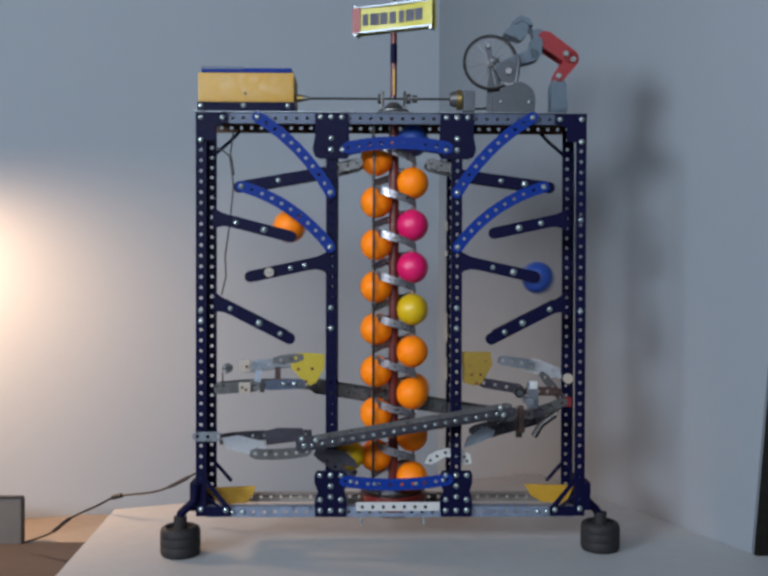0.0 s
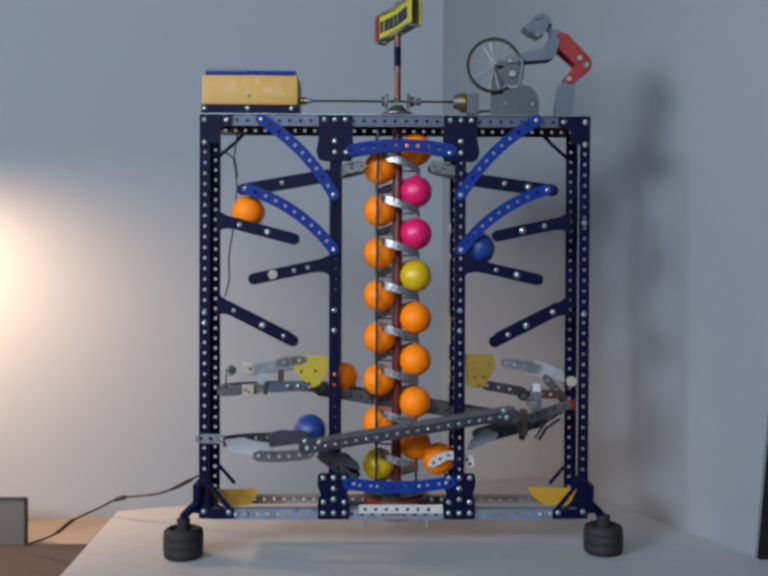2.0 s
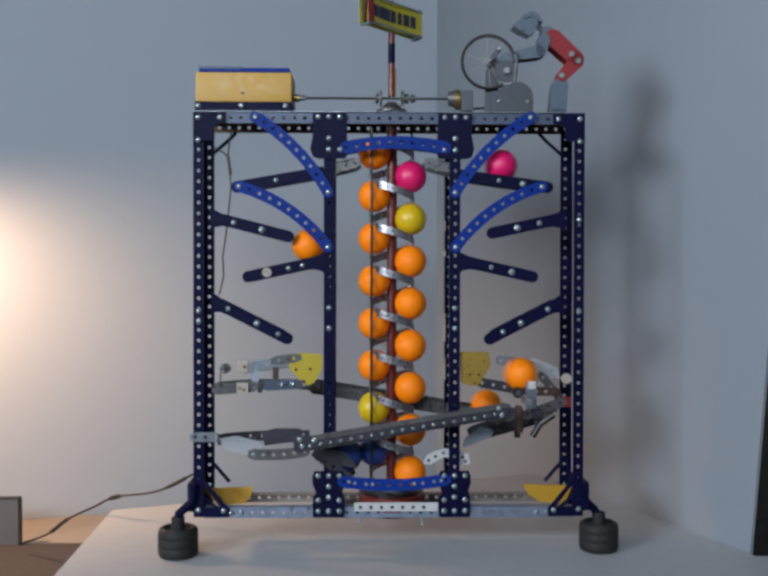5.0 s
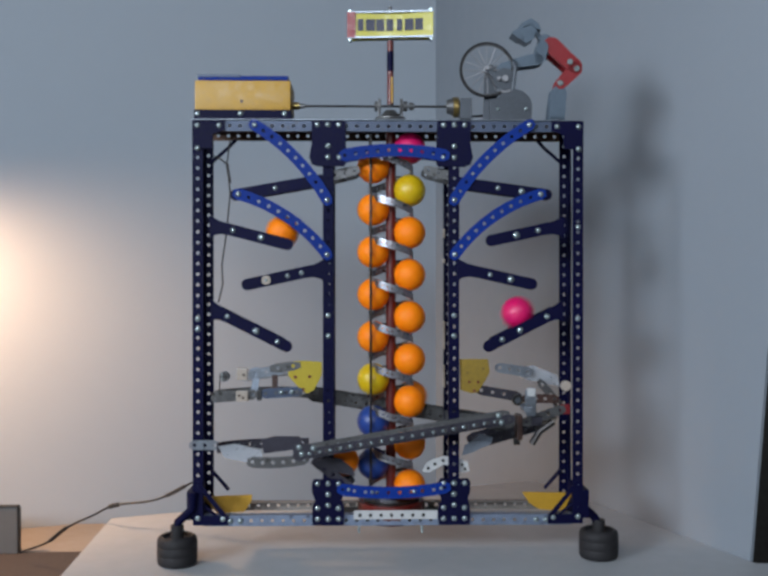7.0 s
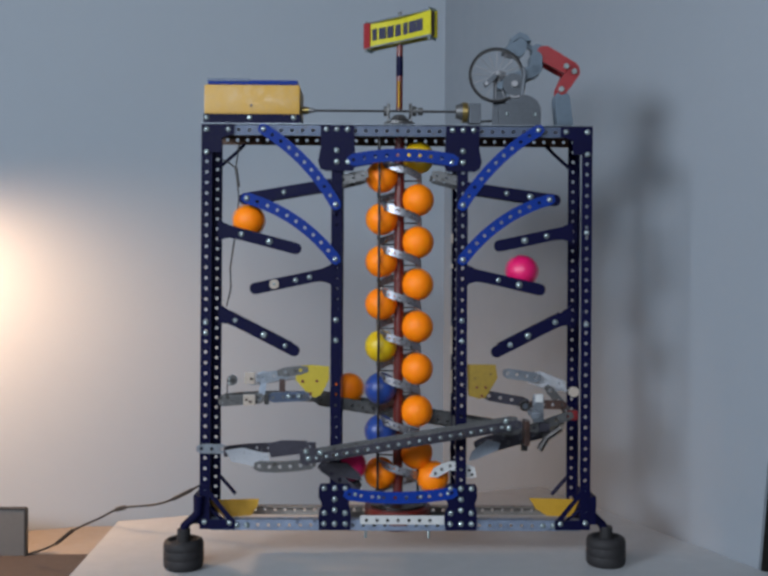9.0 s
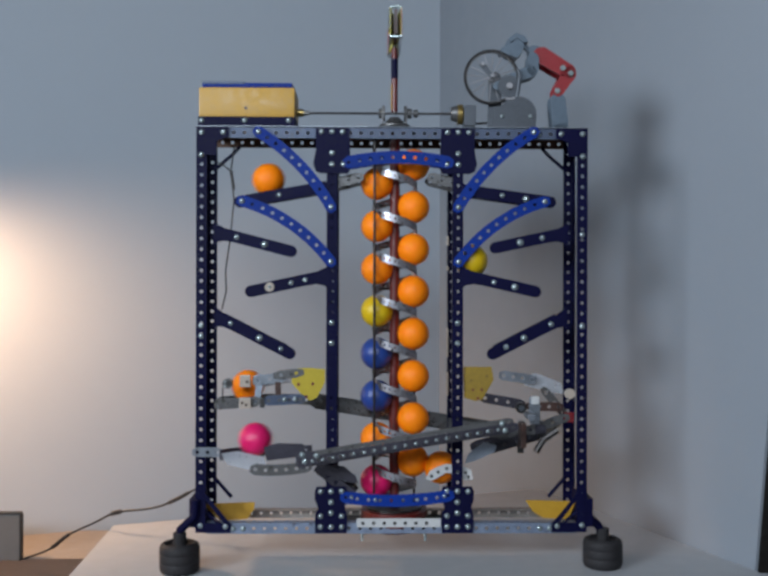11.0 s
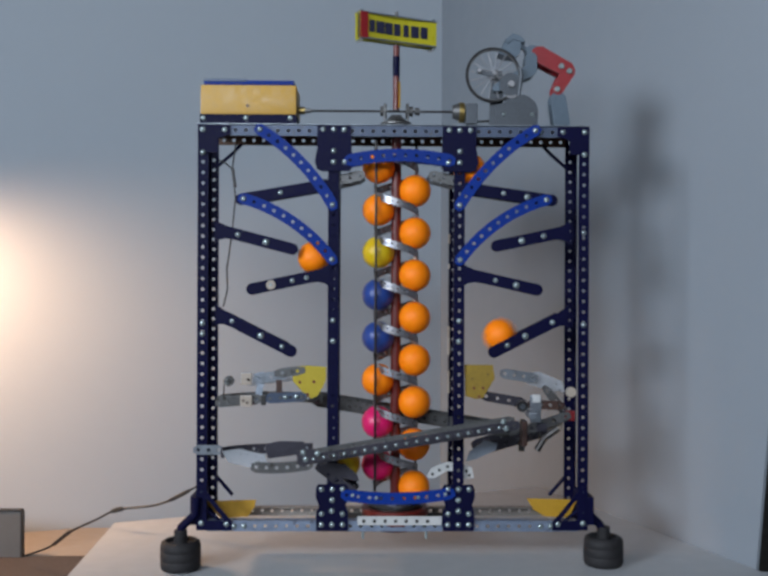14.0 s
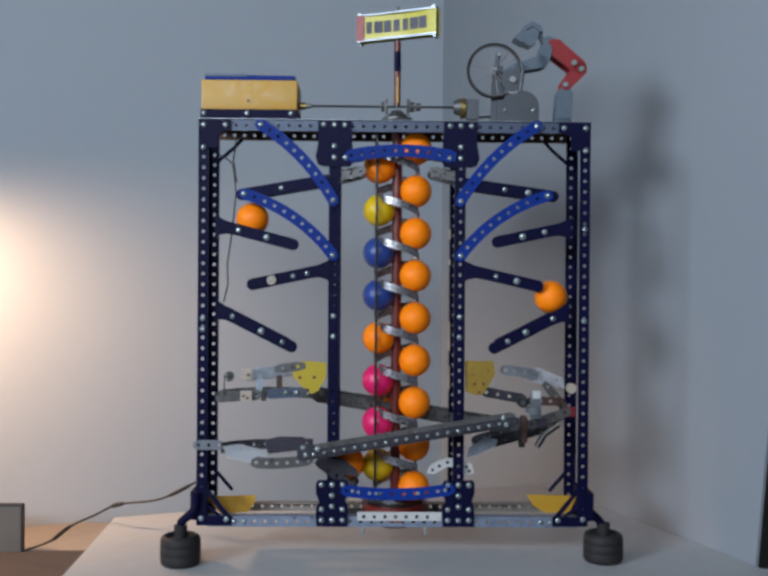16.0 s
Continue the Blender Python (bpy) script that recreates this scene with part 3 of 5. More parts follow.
def top_gear():
    # motor in its yellow housing on a navy foot
    x0, x1 = -0.2327, -0.1176
    motor = part("motor_housing", bm_box(bmesh.new(), x0, x1, 0.002, 0.066, 0.5434, 0.5791, 0.003), AMBER, machine, "amber-yellow motor housing", 40)
    part("lid", bm_box(bmesh.new(), x0 + 0.004, x1 - 0.003, 0.004, 0.064, 0.5791, 0.5849, 0.0015), BLUE, motor, "dull blue lid")
    part("label_plate", bm_box(bmesh.new(), x0 + 0.004, x0 + 0.055, 0.003, 0.02, 0.5832, 0.5861), TOPRAIL, motor)
    part("screw", bm_cyl(bmesh.new(), (-0.1761, 0.001, 0.5539), (-0.1761, 0.003, 0.5539), 0.0018, 10), BROWN, motor)
    base = part("motor_foot", bm_box(bmesh.new(), x0, x1 + 0.0005, -0.001, 0.068, 0.5322, 0.5434, 0.0008), NAVY, machine)
    for xz in ((-0.2287, 0.5385), (-0.1773, 0.5387), (-0.1247, 0.5389)):
        bolt(base, xz, -0.0012)
    y = 0.034
    zs = 0.5542
    xa, xm, xb = -0.1191, 0.0030, 0.0764
    part("coupling", bm_cyl(bmesh.new(), (xa - 0.002, y, zs), (xa + 0.010, y, zs), 0.0046, 14), BRASS, machine, "brass coupling", 40)
    part("coupling_nut", bm_cyl(bmesh.new(), (xa + 0.010, y, zs), (xa + 0.0165, y, zs), 0.0030, 6), STEEL, machine)
    part("drive_shaft", bm_cyl(bmesh.new(), (xa, y, zs), (xb + 0.006, y, zs), 0.0014, 10), ROD, machine, "", 40)
    # bevel gear cage at the foot of the sign's mast
    for dx, r, w in ((-0.0175, 0.0062, 0.004), (-0.0128, 0.0095, 0.002), (0.0128, 0.0095, 0.002), (0.0185, 0.0062, 0.005), (0.026, 0.0048, 0.006)):
        part("collar", bm_cyl(bmesh.new(), (xm + dx - w / 2, y, zs), (xm + dx + w / 2, y, zs), r, 20), STEEL, machine, "", 40)
    part("gear", bm_cyl(bmesh.new(), (xm, y, zs - 0.012), (xm, y, zs - 0.005), 0.0128, 24, 0.006), STEEL, machine, "dark steel bevel gear", 40)
    part("gear_base", bm_cyl(bmesh.new(), (xm, y, zs - 0.0172), (xm, y, zs - 0.0145), 0.019, 28), STEEL, machine, "", 40)
    part("bearing_arm", bm_box(bmesh.new(), xm - 0.0155, xm - 0.0135, y - 0.006, y + 0.006, zs - 0.016, zs + 0.009, 0.0005), STEEL, machine)
    part("bearing_arm", bm_box(bmesh.new(), xm + 0.0135, xm + 0.0155, y - 0.006, y + 0.006, zs - 0.016, zs + 0.009, 0.0005), STEEL, machine)
    # gearbox beside the flywheel
    part("brass_wheel", bm_cyl(bmesh.new(), (xb + 0.004, y, zs - 0.001), (xb + 0.0105, y, zs - 0.001), 0.0125, 28), BRASS, machine, "small brass wheel", 40)
    part("pulley", bm_cyl(bmesh.new(), (xb - 0.004, y, zs), (xb + 0.004, y, zs), 0.008, 20, 0.0105), STEEL, machine, "", 40)
    part("gearbox", bm_box(bmesh.new(), xb + 0.012, xb + 0.026, y - 0.012, y + 0.012, zs - 0.0165, zs + 0.0085, 0.001), DOME, machine, "small grey gearbox")
    part("link_rod", bm_cyl(bmesh.new(), (xb + 0.026, y, zs - 0.012), (xb + 0.05, y, zs - 0.0105), 0.0013, 8), ROD, machine)
    return xm, y, zs


MAST_X, MAST_Y, MAST_Z = top_gear()


def make_sign():
    """Mast and two-sided sign; origin at the mast's foot, turning about z."""
    sign = new("rotating_sign")
    sign.parent = machine
    sign.location = (MAST_X, MAST_Y, MAST_Z)
    z1 = 0.6771 - MAST_Z
    part("mast", bm_cyl(bmesh.new(), (0, 0, 0.0), (0, 0, z1), 0.0022, 12), STEEL, sign, "", 40)
    part("mast_sleeve", bm_cyl(bmesh.new(), (0, 0, 0.002), (0, 0, 0.6348 - MAST_Z), 0.0040, 16), RED, sign, "dark red mast sleeve", 40)
    part("mast_band", bm_cyl(bmesh.new(), (0, 0, 0.5974 - MAST_Z), (0, 0, 0.6215 - MAST_Z), 0.0043, 16), NAVY, sign, "navy band", 40)
    part("mast_rod", bm_box(bmesh.new(), 0.0012, 0.0034, -0.0046, -0.0034, 0.004, 0.036), OCHRE, sign)
    za, zb = 0.6372 - MAST_Z, 0.6705 - MAST_Z
    half = 0.0530
    for f in (-1, 1):
        bm = bmesh.new()
        rows = []
        n = 16
        for i in range(n + 1):
            x = -half + 2 * half * i / n
            y = f * (0.0046 - 0.0022 * math.cos(math.pi * x / half * 0.9))
            rows.append([bm.verts.new((x, y + dy, z)) for dy, z in ((0, za), (0, zb), (f * -0.0008, zb), (f * -0.0008, za))])
        for p, q in zip(rows, rows[1:]):
            for k in range(4):
                bm.faces.new((p[k], q[k], q[(k + 1) % 4], p[(k + 1) % 4]))
        bm.faces.new(rows[0])
        bm.faces.new(rows[-1][::-1])
        part("sign_board", bm, SIGN_YELLOW, sign, "bright yellow bent sign board", 50)
        def on(x):
            return f * (0.0046 - 0.0022 * math.cos(math.pi * x / half * 0.9))

        # a red end panel, and dark lettering as plain blocks
        e0, e1 = (-half, -half + 0.0105) if f < 0 else (half - 0.0105, half)
        part("end_panel", bm_box(bmesh.new(), e0, e1, min(on(e0), on(e0) + f * 0.0012), max(on(e0), on(e0) + f * 0.0012), za + 0.001, zb - 0.001), SCARLET, sign, "red end panel")
        zc, hh = (za + zb) / 2, 0.0072
        for i in range(7):
            u = -half + 0.0165 + i * (2 * half - 0.022) / 7.0
            x = u if f < 0 else -u
            wdt = 0.0042 + 0.0007 * ((i * 3) % 4 - 1)
            y0 = on(x)
            blk = bmesh.new()
            lo, hi = min(y0 + f * 0.0002, y0 + f * 0.0010), max(y0 + f * 0.0002, y0 + f * 0.0010)
            bm_box(blk, x - wdt, x + wdt, lo, hi, zc - hh, zc + hh)
            part("letter_block", blk, LETTER, sign)
        for z in (za + 0.0012, zb - 0.0012):
            part("edge_strip", bm_box(bmesh.new(), -half, half, min(on(half), on(half) + f * 0.001), max(on(half), on(half) + f * 0.001), z - 0.001, z + 0.001), ZINC, sign)
    for sx in (-1, 1):
        for z in (za - 0.001, zb + 0.001):
            part("corner_nut", bm_cyl(bmesh.new(), (sx * (half - 0.003), -0.0065, z), (sx * (half - 0.003), 0.0065, z), 0.0018, 10), BOLT, sign)
    part("sign_core", bm_box(bmesh.new(), -half + 0.001, half - 0.001, -0.0022, 0.0022, za + 0.002, zb - 0.002), BROWN, sign)
    return sign


SIGN_YELLOW = material("sign_yellow", (0.4292, 0.3828, 0.0174), 0.35, 0.0, 0.08, 40, 0.03)
LETTER = material("navy_lettering", (0.0116, 0.01276, 0.0406), 0.5, 0.0, 0.15, 60, 0.03)
sign = make_sign()


def make_flywheel():
    cx, cz = (0.1201, 0.5954)
    wheel = new("flywheel")
    wheel.parent = machine
    wheel.location = (cx, 0.014, cz)
    R = 0.0335

    def ring(r_mid, r_t, y_t, mat, name, label=""):
        bm = bmesh.new()
        n = 56
        q = []
        for k in range(n):
            a = 2 * math.pi * k / n
            q.append([bm.verts.new(((r_mid + r_t * math.cos(b)) * math.cos(a), y_t * math.sin(b), (r_mid + r_t * math.cos(b)) * math.sin(a))) for b in (2 * math.pi * j / 10 for j in range(10))])
        for k in range(n):
            for j in range(10):
                bm.faces.new((q[k][j], q[(k + 1) % n][j], q[(k + 1) % n][(j + 1) % 10], q[k][(j + 1) % 10]))
        return part(name, bm, mat, wheel, label, 60)

    ring(R - 0.0012, 0.0015, 0.0030, BLACK, "tyre", "black rubber tyre")
    ring(R - 0.0030, 0.0009, 0.0024, STEEL, "rim", "thin dull metal rim")
    for k in range(16):
        a = 2 * math.pi * k / 16
        part("spoke", bm_cyl(bmesh.new(), (0.004 * math.cos(a), 0.0015 * (-1) ** k, 0.004 * math.sin(a)), ((R - 0.005) * math.cos(a), 0, (R - 0.005) * math.sin(a)), 0.0006, 6), SILVER, wheel)
    part("hub", bm_cyl(bmesh.new(), (0, -0.005, 0), (0, 0.005, 0), 0.0042, 16), SILVER, wheel, "", 40)
    part("crank", bm_box(bmesh.new(), -0.002, 0.021, -0.0062, -0.0048, -0.003, 0.003, 0.0004), DOME, wheel)
    part("crank_pin", bm_cyl(bmesh.new(), (0.018, -0.012, 0), (0.018, -0.005, 0), 0.0022, 10), SILVER, wheel)
    # fixed stand and rounded bracket
    bm = bmesh.new()
    z0 = 0.5322
    bm_plate(bm, [(cx - 0.004, z0), (cx + 0.012, z0), (cx + 0.014, cz - 0.006), (cx + 0.0115, cz + 0.006), (cx + 0.004, cz + 0.008), (cx - 0.002, cz + 0.004)], 0.020, 0.0225)
    part("wheel_stand", bm, DOME, machine, "grey steel wheel stand")
    bm = bmesh.new()
    bx = cx + 0.029
    out = [(bx - 0.027, z0), (bx + 0.0235, z0), (bx + 0.0245, z0 + 0.016)] + [(bx + 0.002 + 0.0222 * math.cos(a), z0 + 0.018 + 0.020 * math.sin(a)) for a in (math.pi * k / 14 for k in range(1, 12))] + [(bx - 0.020, z0 + 0.026), (bx - 0.027, z0 + 0.026)]
    bm_plate(bm, out, 0.004, 0.0064)
    br = part("round_bracket", bm, DOME, machine, "rounded grey bracket")
    for dx, dz in ((-0.017, 0.014), (0.017, 0.014)):
        bolt(br, (bx + dx, z0 + dz), 0.0036, 0.7)
    part("round_bracket", bm_plate(bmesh.new(), out, 0.026, 0.0284), DOME, machine)
    gx, gz = cx + 0.021, cz - 0.012
    bm = bmesh.new()
    teeth = [((0.0128 if k % 2 else 0.0145) * math.cos(math.pi * k / 24), (0.0128 if k % 2 else 0.0145) * math.sin(math.pi * k / 24)) for k in range(48)]
    bm_plate(bm, [(gx + a, gz + b) for a, b in teeth], 0.0085, 0.0105)
    gear = part("spur_gear", bm, DOME, machine, "dark grey spur gear")
    part("gear_boss", bm_cyl(bmesh.new(), (gx, 0.004, gz), (gx, 0.012, gz), 0.0038, 14), SILVER, gear)
    part("wheel_axle", bm_cyl(bmesh.new(), (cx, 0.002, cz), (cx, 0.030, cz), 0.0018, 10), SILVER, machine)
    arc = [(gx + 0.0125 * math.cos(a), 0.0035, gz - 0.004 + 0.0125 * math.sin(a)) for a in (math.radians(-115 + 9 * k) for k in range(7))]
    part("crescent_guard", bm_tube(bmesh.new(), arc, 0.0016, 6), SILVER, machine, "bright crescent guard")
    part("side_arm", bm_tube(bmesh.new(), [(cx + 0.030, 0.006, z0 + 0.036), (cx + 0.0335, 0.006, cz), (cx + 0.031, 0.006, cz + 0.008)], 0.0022, 8), DOME, machine)
    return wheel


flywheel = make_flywheel()


def make_figure():
    """A jointed metal-plate doll leaning over the crank, one plain shape; origin at its feet."""
    fx, fz = (0.2064, 0.5369)
    S = 0.001
    bm = bmesh.new()

    def limb(a, b, w0, w1, y0, y1):
        a, b = Vector(a) * S, Vector(b) * S
        d = (b - a).normalized()
        n = Vector((-d.y, d.x))
        w0, w1 = w0 * S / 2, w1 * S / 2
        pts = [a + n * w0]
        for k in range(1, 6):
            ang = math.pi / 2 + math.pi * k / 6
            pts.append(a + w0 * (math.cos(ang) * d + math.sin(ang) * n) * 0.9)
        pts += [a - n * w0, b - n * w1]
        for k in range(1, 6):
            ang = -math.pi / 2 + math.pi * k / 6
            pts.append(b + w1 * (math.cos(ang) * d + math.sin(ang) * n) * 0.9)
        pts.append(b + n * w1)
        bm_plate(bm, [(p.x, p.y) for p in pts], y0, y1)

    for y in (-0.011, 0.007):
        limb((-0.6, 5.9), (2.4, 36.1), 20.1, 18.9, y, y + 0.004)
        limb((-8.9, 3.0), (6.5, 3.0), 5.9, 5.9, y, y + 0.004)
        limb((-18.3, 91.1), (-21.9, 75.7), 14.2, 14.2, y - 0.003, y + 0.001)
        limb((-24.3, 75.7), (-53.8, 69.8), 15.4, 10.7, y - 0.003, y + 0.001)
        limb((-53.8, 69.8), (-69.2, 65.1), 10.7, 8.9, y - 0.003, y + 0.001)
    grey = len(bm.faces)
    limb((-14.8, 100.6), (-8.9, 92.3), 14.2, 16.6, -0.009, 0.009)
    for shape, y in (([(-51.5, 110.1), (-45.6, 117.2), (-34.9, 122.5), (-27.2, 118.3), (-24.9, 110.1), (-29.6, 100.0), (-36.7, 95.3), (-43.2, 98.8)], 0.010),
                     ([(-56.2, 106.5), (-52.7, 111.2), (-44.4, 106.5), (-43.2, 99.4), (-47.3, 100.6)], 0.0125),
                     ([(-44.4, 119.5), (-32.5, 125.4), (-23.1, 119.5), (-20.1, 111.2), (-25.4, 112.4), (-32.5, 118.9), (-42.0, 114.8)], 0.0118)):
        bm_plate(bm, [(a * S, b * S) for a, b in shape], -y, y)
    limb((-26.6, 112.4), (-17.2, 101.8), 5.9, 5.3, -0.003, 0.003)
    body = len(bm.faces)
    for y in (-0.012, 0.009):
        limb((-7.9, 93.3), (22.4, 66.1), 20.5, 18.0, y, y + 0.003)
        limb((22.4, 64.9), (4.0, 45.2), 18.0, 13.0, y, y + 0.003)
    red_from = body
    bm.faces.ensure_lookup_table()
    for f in bm.faces[red_from:]:
        f.material_index = 1
    n2 = len(bm.faces)
    for a, b in ((14.8, 72.2), (23.1, 63.9), (3.0, 46.2)):
        x, z = a * S, b * S
        bm_cyl(bm, (x, -0.0145, z), (x, -0.0115, z), 0.0034, 12)
    bm.faces.ensure_lookup_table()
    for f in bm.faces[n2:]:
        f.material_index = 2
    bmesh.ops.recalc_face_normals(bm, faces=bm.faces)
    me = bpy.data.meshes.new("figure")
    bm.to_mesh(me)
    bm.free()
    for m in (FIGURE, SCARLET, BOLT):
        me.materials.append(m)
    ob = tagged(new("metal_figure", me), "blue-grey and red metal-plate doll bending over a crank", "doll")
    ob.location = (fx, 0.026, 0.5334)
    return ob


figure = make_figure()

# ---------------------------------------------------------------- elevator
AXIS_X, AXIS_Y = 0.0038, 0.040
PITCH = 0.0524
HELIX_Z = 0.4555   # height of the rail on the left side at the start


def make_screw():
    screw = new("lift_screw")
    screw.parent = machine
    screw.location = (AXIS_X, AXIS_Y, 0)
    part("shaft", bm_cyl(bmesh.new(), (0, 0, 0.055), (0, 0, 0.531), 0.0062, 18), RED, screw, "dark red shaft", 40)
    step = math.hypot(2 * math.pi * 0.027, PITCH)

    def coil(s, v, w):
        a = 2 * math.pi * s / step            # turn from the left side, towards the front
        r = 0.0268 + w
        return Vector((-r * math.cos(a), -r * math.sin(a), HELIX_Z + PITCH * 0.85 - PITCH * s / step + v))

    bm = perforated(bmesh.new(), int(8.35 * step / 0.00635), coil, 0.00635, 0.0092, 0.0010, 0.0013)
    part("helix_rail", bm, COIL, screw, "bright perforated silver helical rail")
    for i in range(17):
        a = math.pi * i
        z = HELIX_Z + PITCH * 0.85 - PITCH * i / 2 - PITCH * 0.1
        c, s = -math.cos(a + 0.6), -math.sin(a + 0.6)
        part("rail_arm", bm_cyl(bmesh.new(), (0, 0, z), (0.0262 * c, 0.0262 * s, z), 0.0010, 8), ROD, screw)
    part("turntable", bm_cyl(bmesh.new(), (0, 0, 0.050), (0, 0, 0.066), 0.041, 36), RED, screw, "dark red turntable", 40)
    part("turntable", bm_cyl(bmesh.new(), (0, 0, 0.066), (0, 0, 0.069), 0.034, 36), ROD, screw, "", 40)
    return screw


screw = make_screw()


def lift_frame():
    x = -0.0214
    part("guide_rod", bm_cyl(bmesh.new(), (x, 0.012, 0.0903), (x, 0.012, 0.520), 0.0016, 10), ROD, machine, "thin black guide rod", 40)
    part("guide_rod", bm_cyl(bmesh.new(), (0.030, 0.068, 0.060), (0.030, 0.068, 0.520), 0.0016, 10), ROD, machine, "", 40)
    part("guide_rod", bm_cyl(bmesh.new(), (-0.022, 0.068, 0.060), (-0.022, 0.068, 0.520), 0.0016, 10), ROD, machine, "", 40)
    # grey outlet chutes to both sides at the top
    for a, b in (((-0.0653, 0.4661), (-0.0412, 0.4722)), ((0.0482, 0.4724), (0.0724, 0.4664))):
        for y in (0.008, 0.052):
            strip("outlet_strip", machine, STEEL, a, b, 3, y, 0, 0.0120)
    part("cross_head", bm_box(bmesh.new(), -0.05, 0.06, 0.036, 0.044, 0.5235, 0.527), NAVY, machine)
    # base deck between the inner posts
    part("base_deck", bm_box(bmesh.new(), -0.07, 0.077, 0.004, 0.078, 0.0455, 0.0485), STEEL, machine, "dark steel base deck")
    for x0 in (-0.0356, 0.0404):
        part("hanging_bolt", bm_cyl(bmesh.new(), (x0, 0.006, 0.034), (x0, 0.006, 0.05), 0.0016, 8), BOLT, machine)
    bm = bm_cyl(bmesh.new(), (AXIS_X, AXIS_Y, 0.040), (AXIS_X, AXIS_Y, 0.046), 0.030, 28)
    part("bearing", bm, RED, machine, "dark red bearing under the deck", 40)


    for z0, z1 in ((0.203, 0.232), (0.252, 0.288), (0.361, 0.367), (0.393, 0.405)):
        part("cream_strip", bm_box(bmesh.new(), 0.0702, 0.0728, 0.0640, 0.0652, z0, z1, 0.0004), CLEAR, machine, "worn cream edge strip")


lift_frame()


def track(name, pts, y0, y1, mat, n, width=0.0127, floor_mat=None, label=""):
    """A ball track: front and back perforated strips and a sunk floor between, from point to point in x-z."""
    a, b = pts
    tr = strip(name, machine, mat, a, b, n, y0, 0, width, label=label)
    strip("back_strip", tr, floor_mat or mat, a, b, n, y1, 0, width, hole=0.0007)
    bm = bmesh.new()
    av, bv = Vector(a), Vector(b)
    dz = -width * 0.38
    q = [bm.verts.new((p.x, y, p.y + dz + e)) for e in (0, 0.0008) for p, y in ((av, y0), (bv, y0), (bv, y1), (av, y1))]
    for f in ((3, 2, 1, 0), (4, 5, 6, 7), (0, 1, 5, 4), (1, 2, 6, 5), (2, 3, 7, 6), (3, 0, 4, 7)):
        bm.faces.new([q[k] for k in f])
    part("track_floor", bm, floor_mat or mat, tr)
    return tr


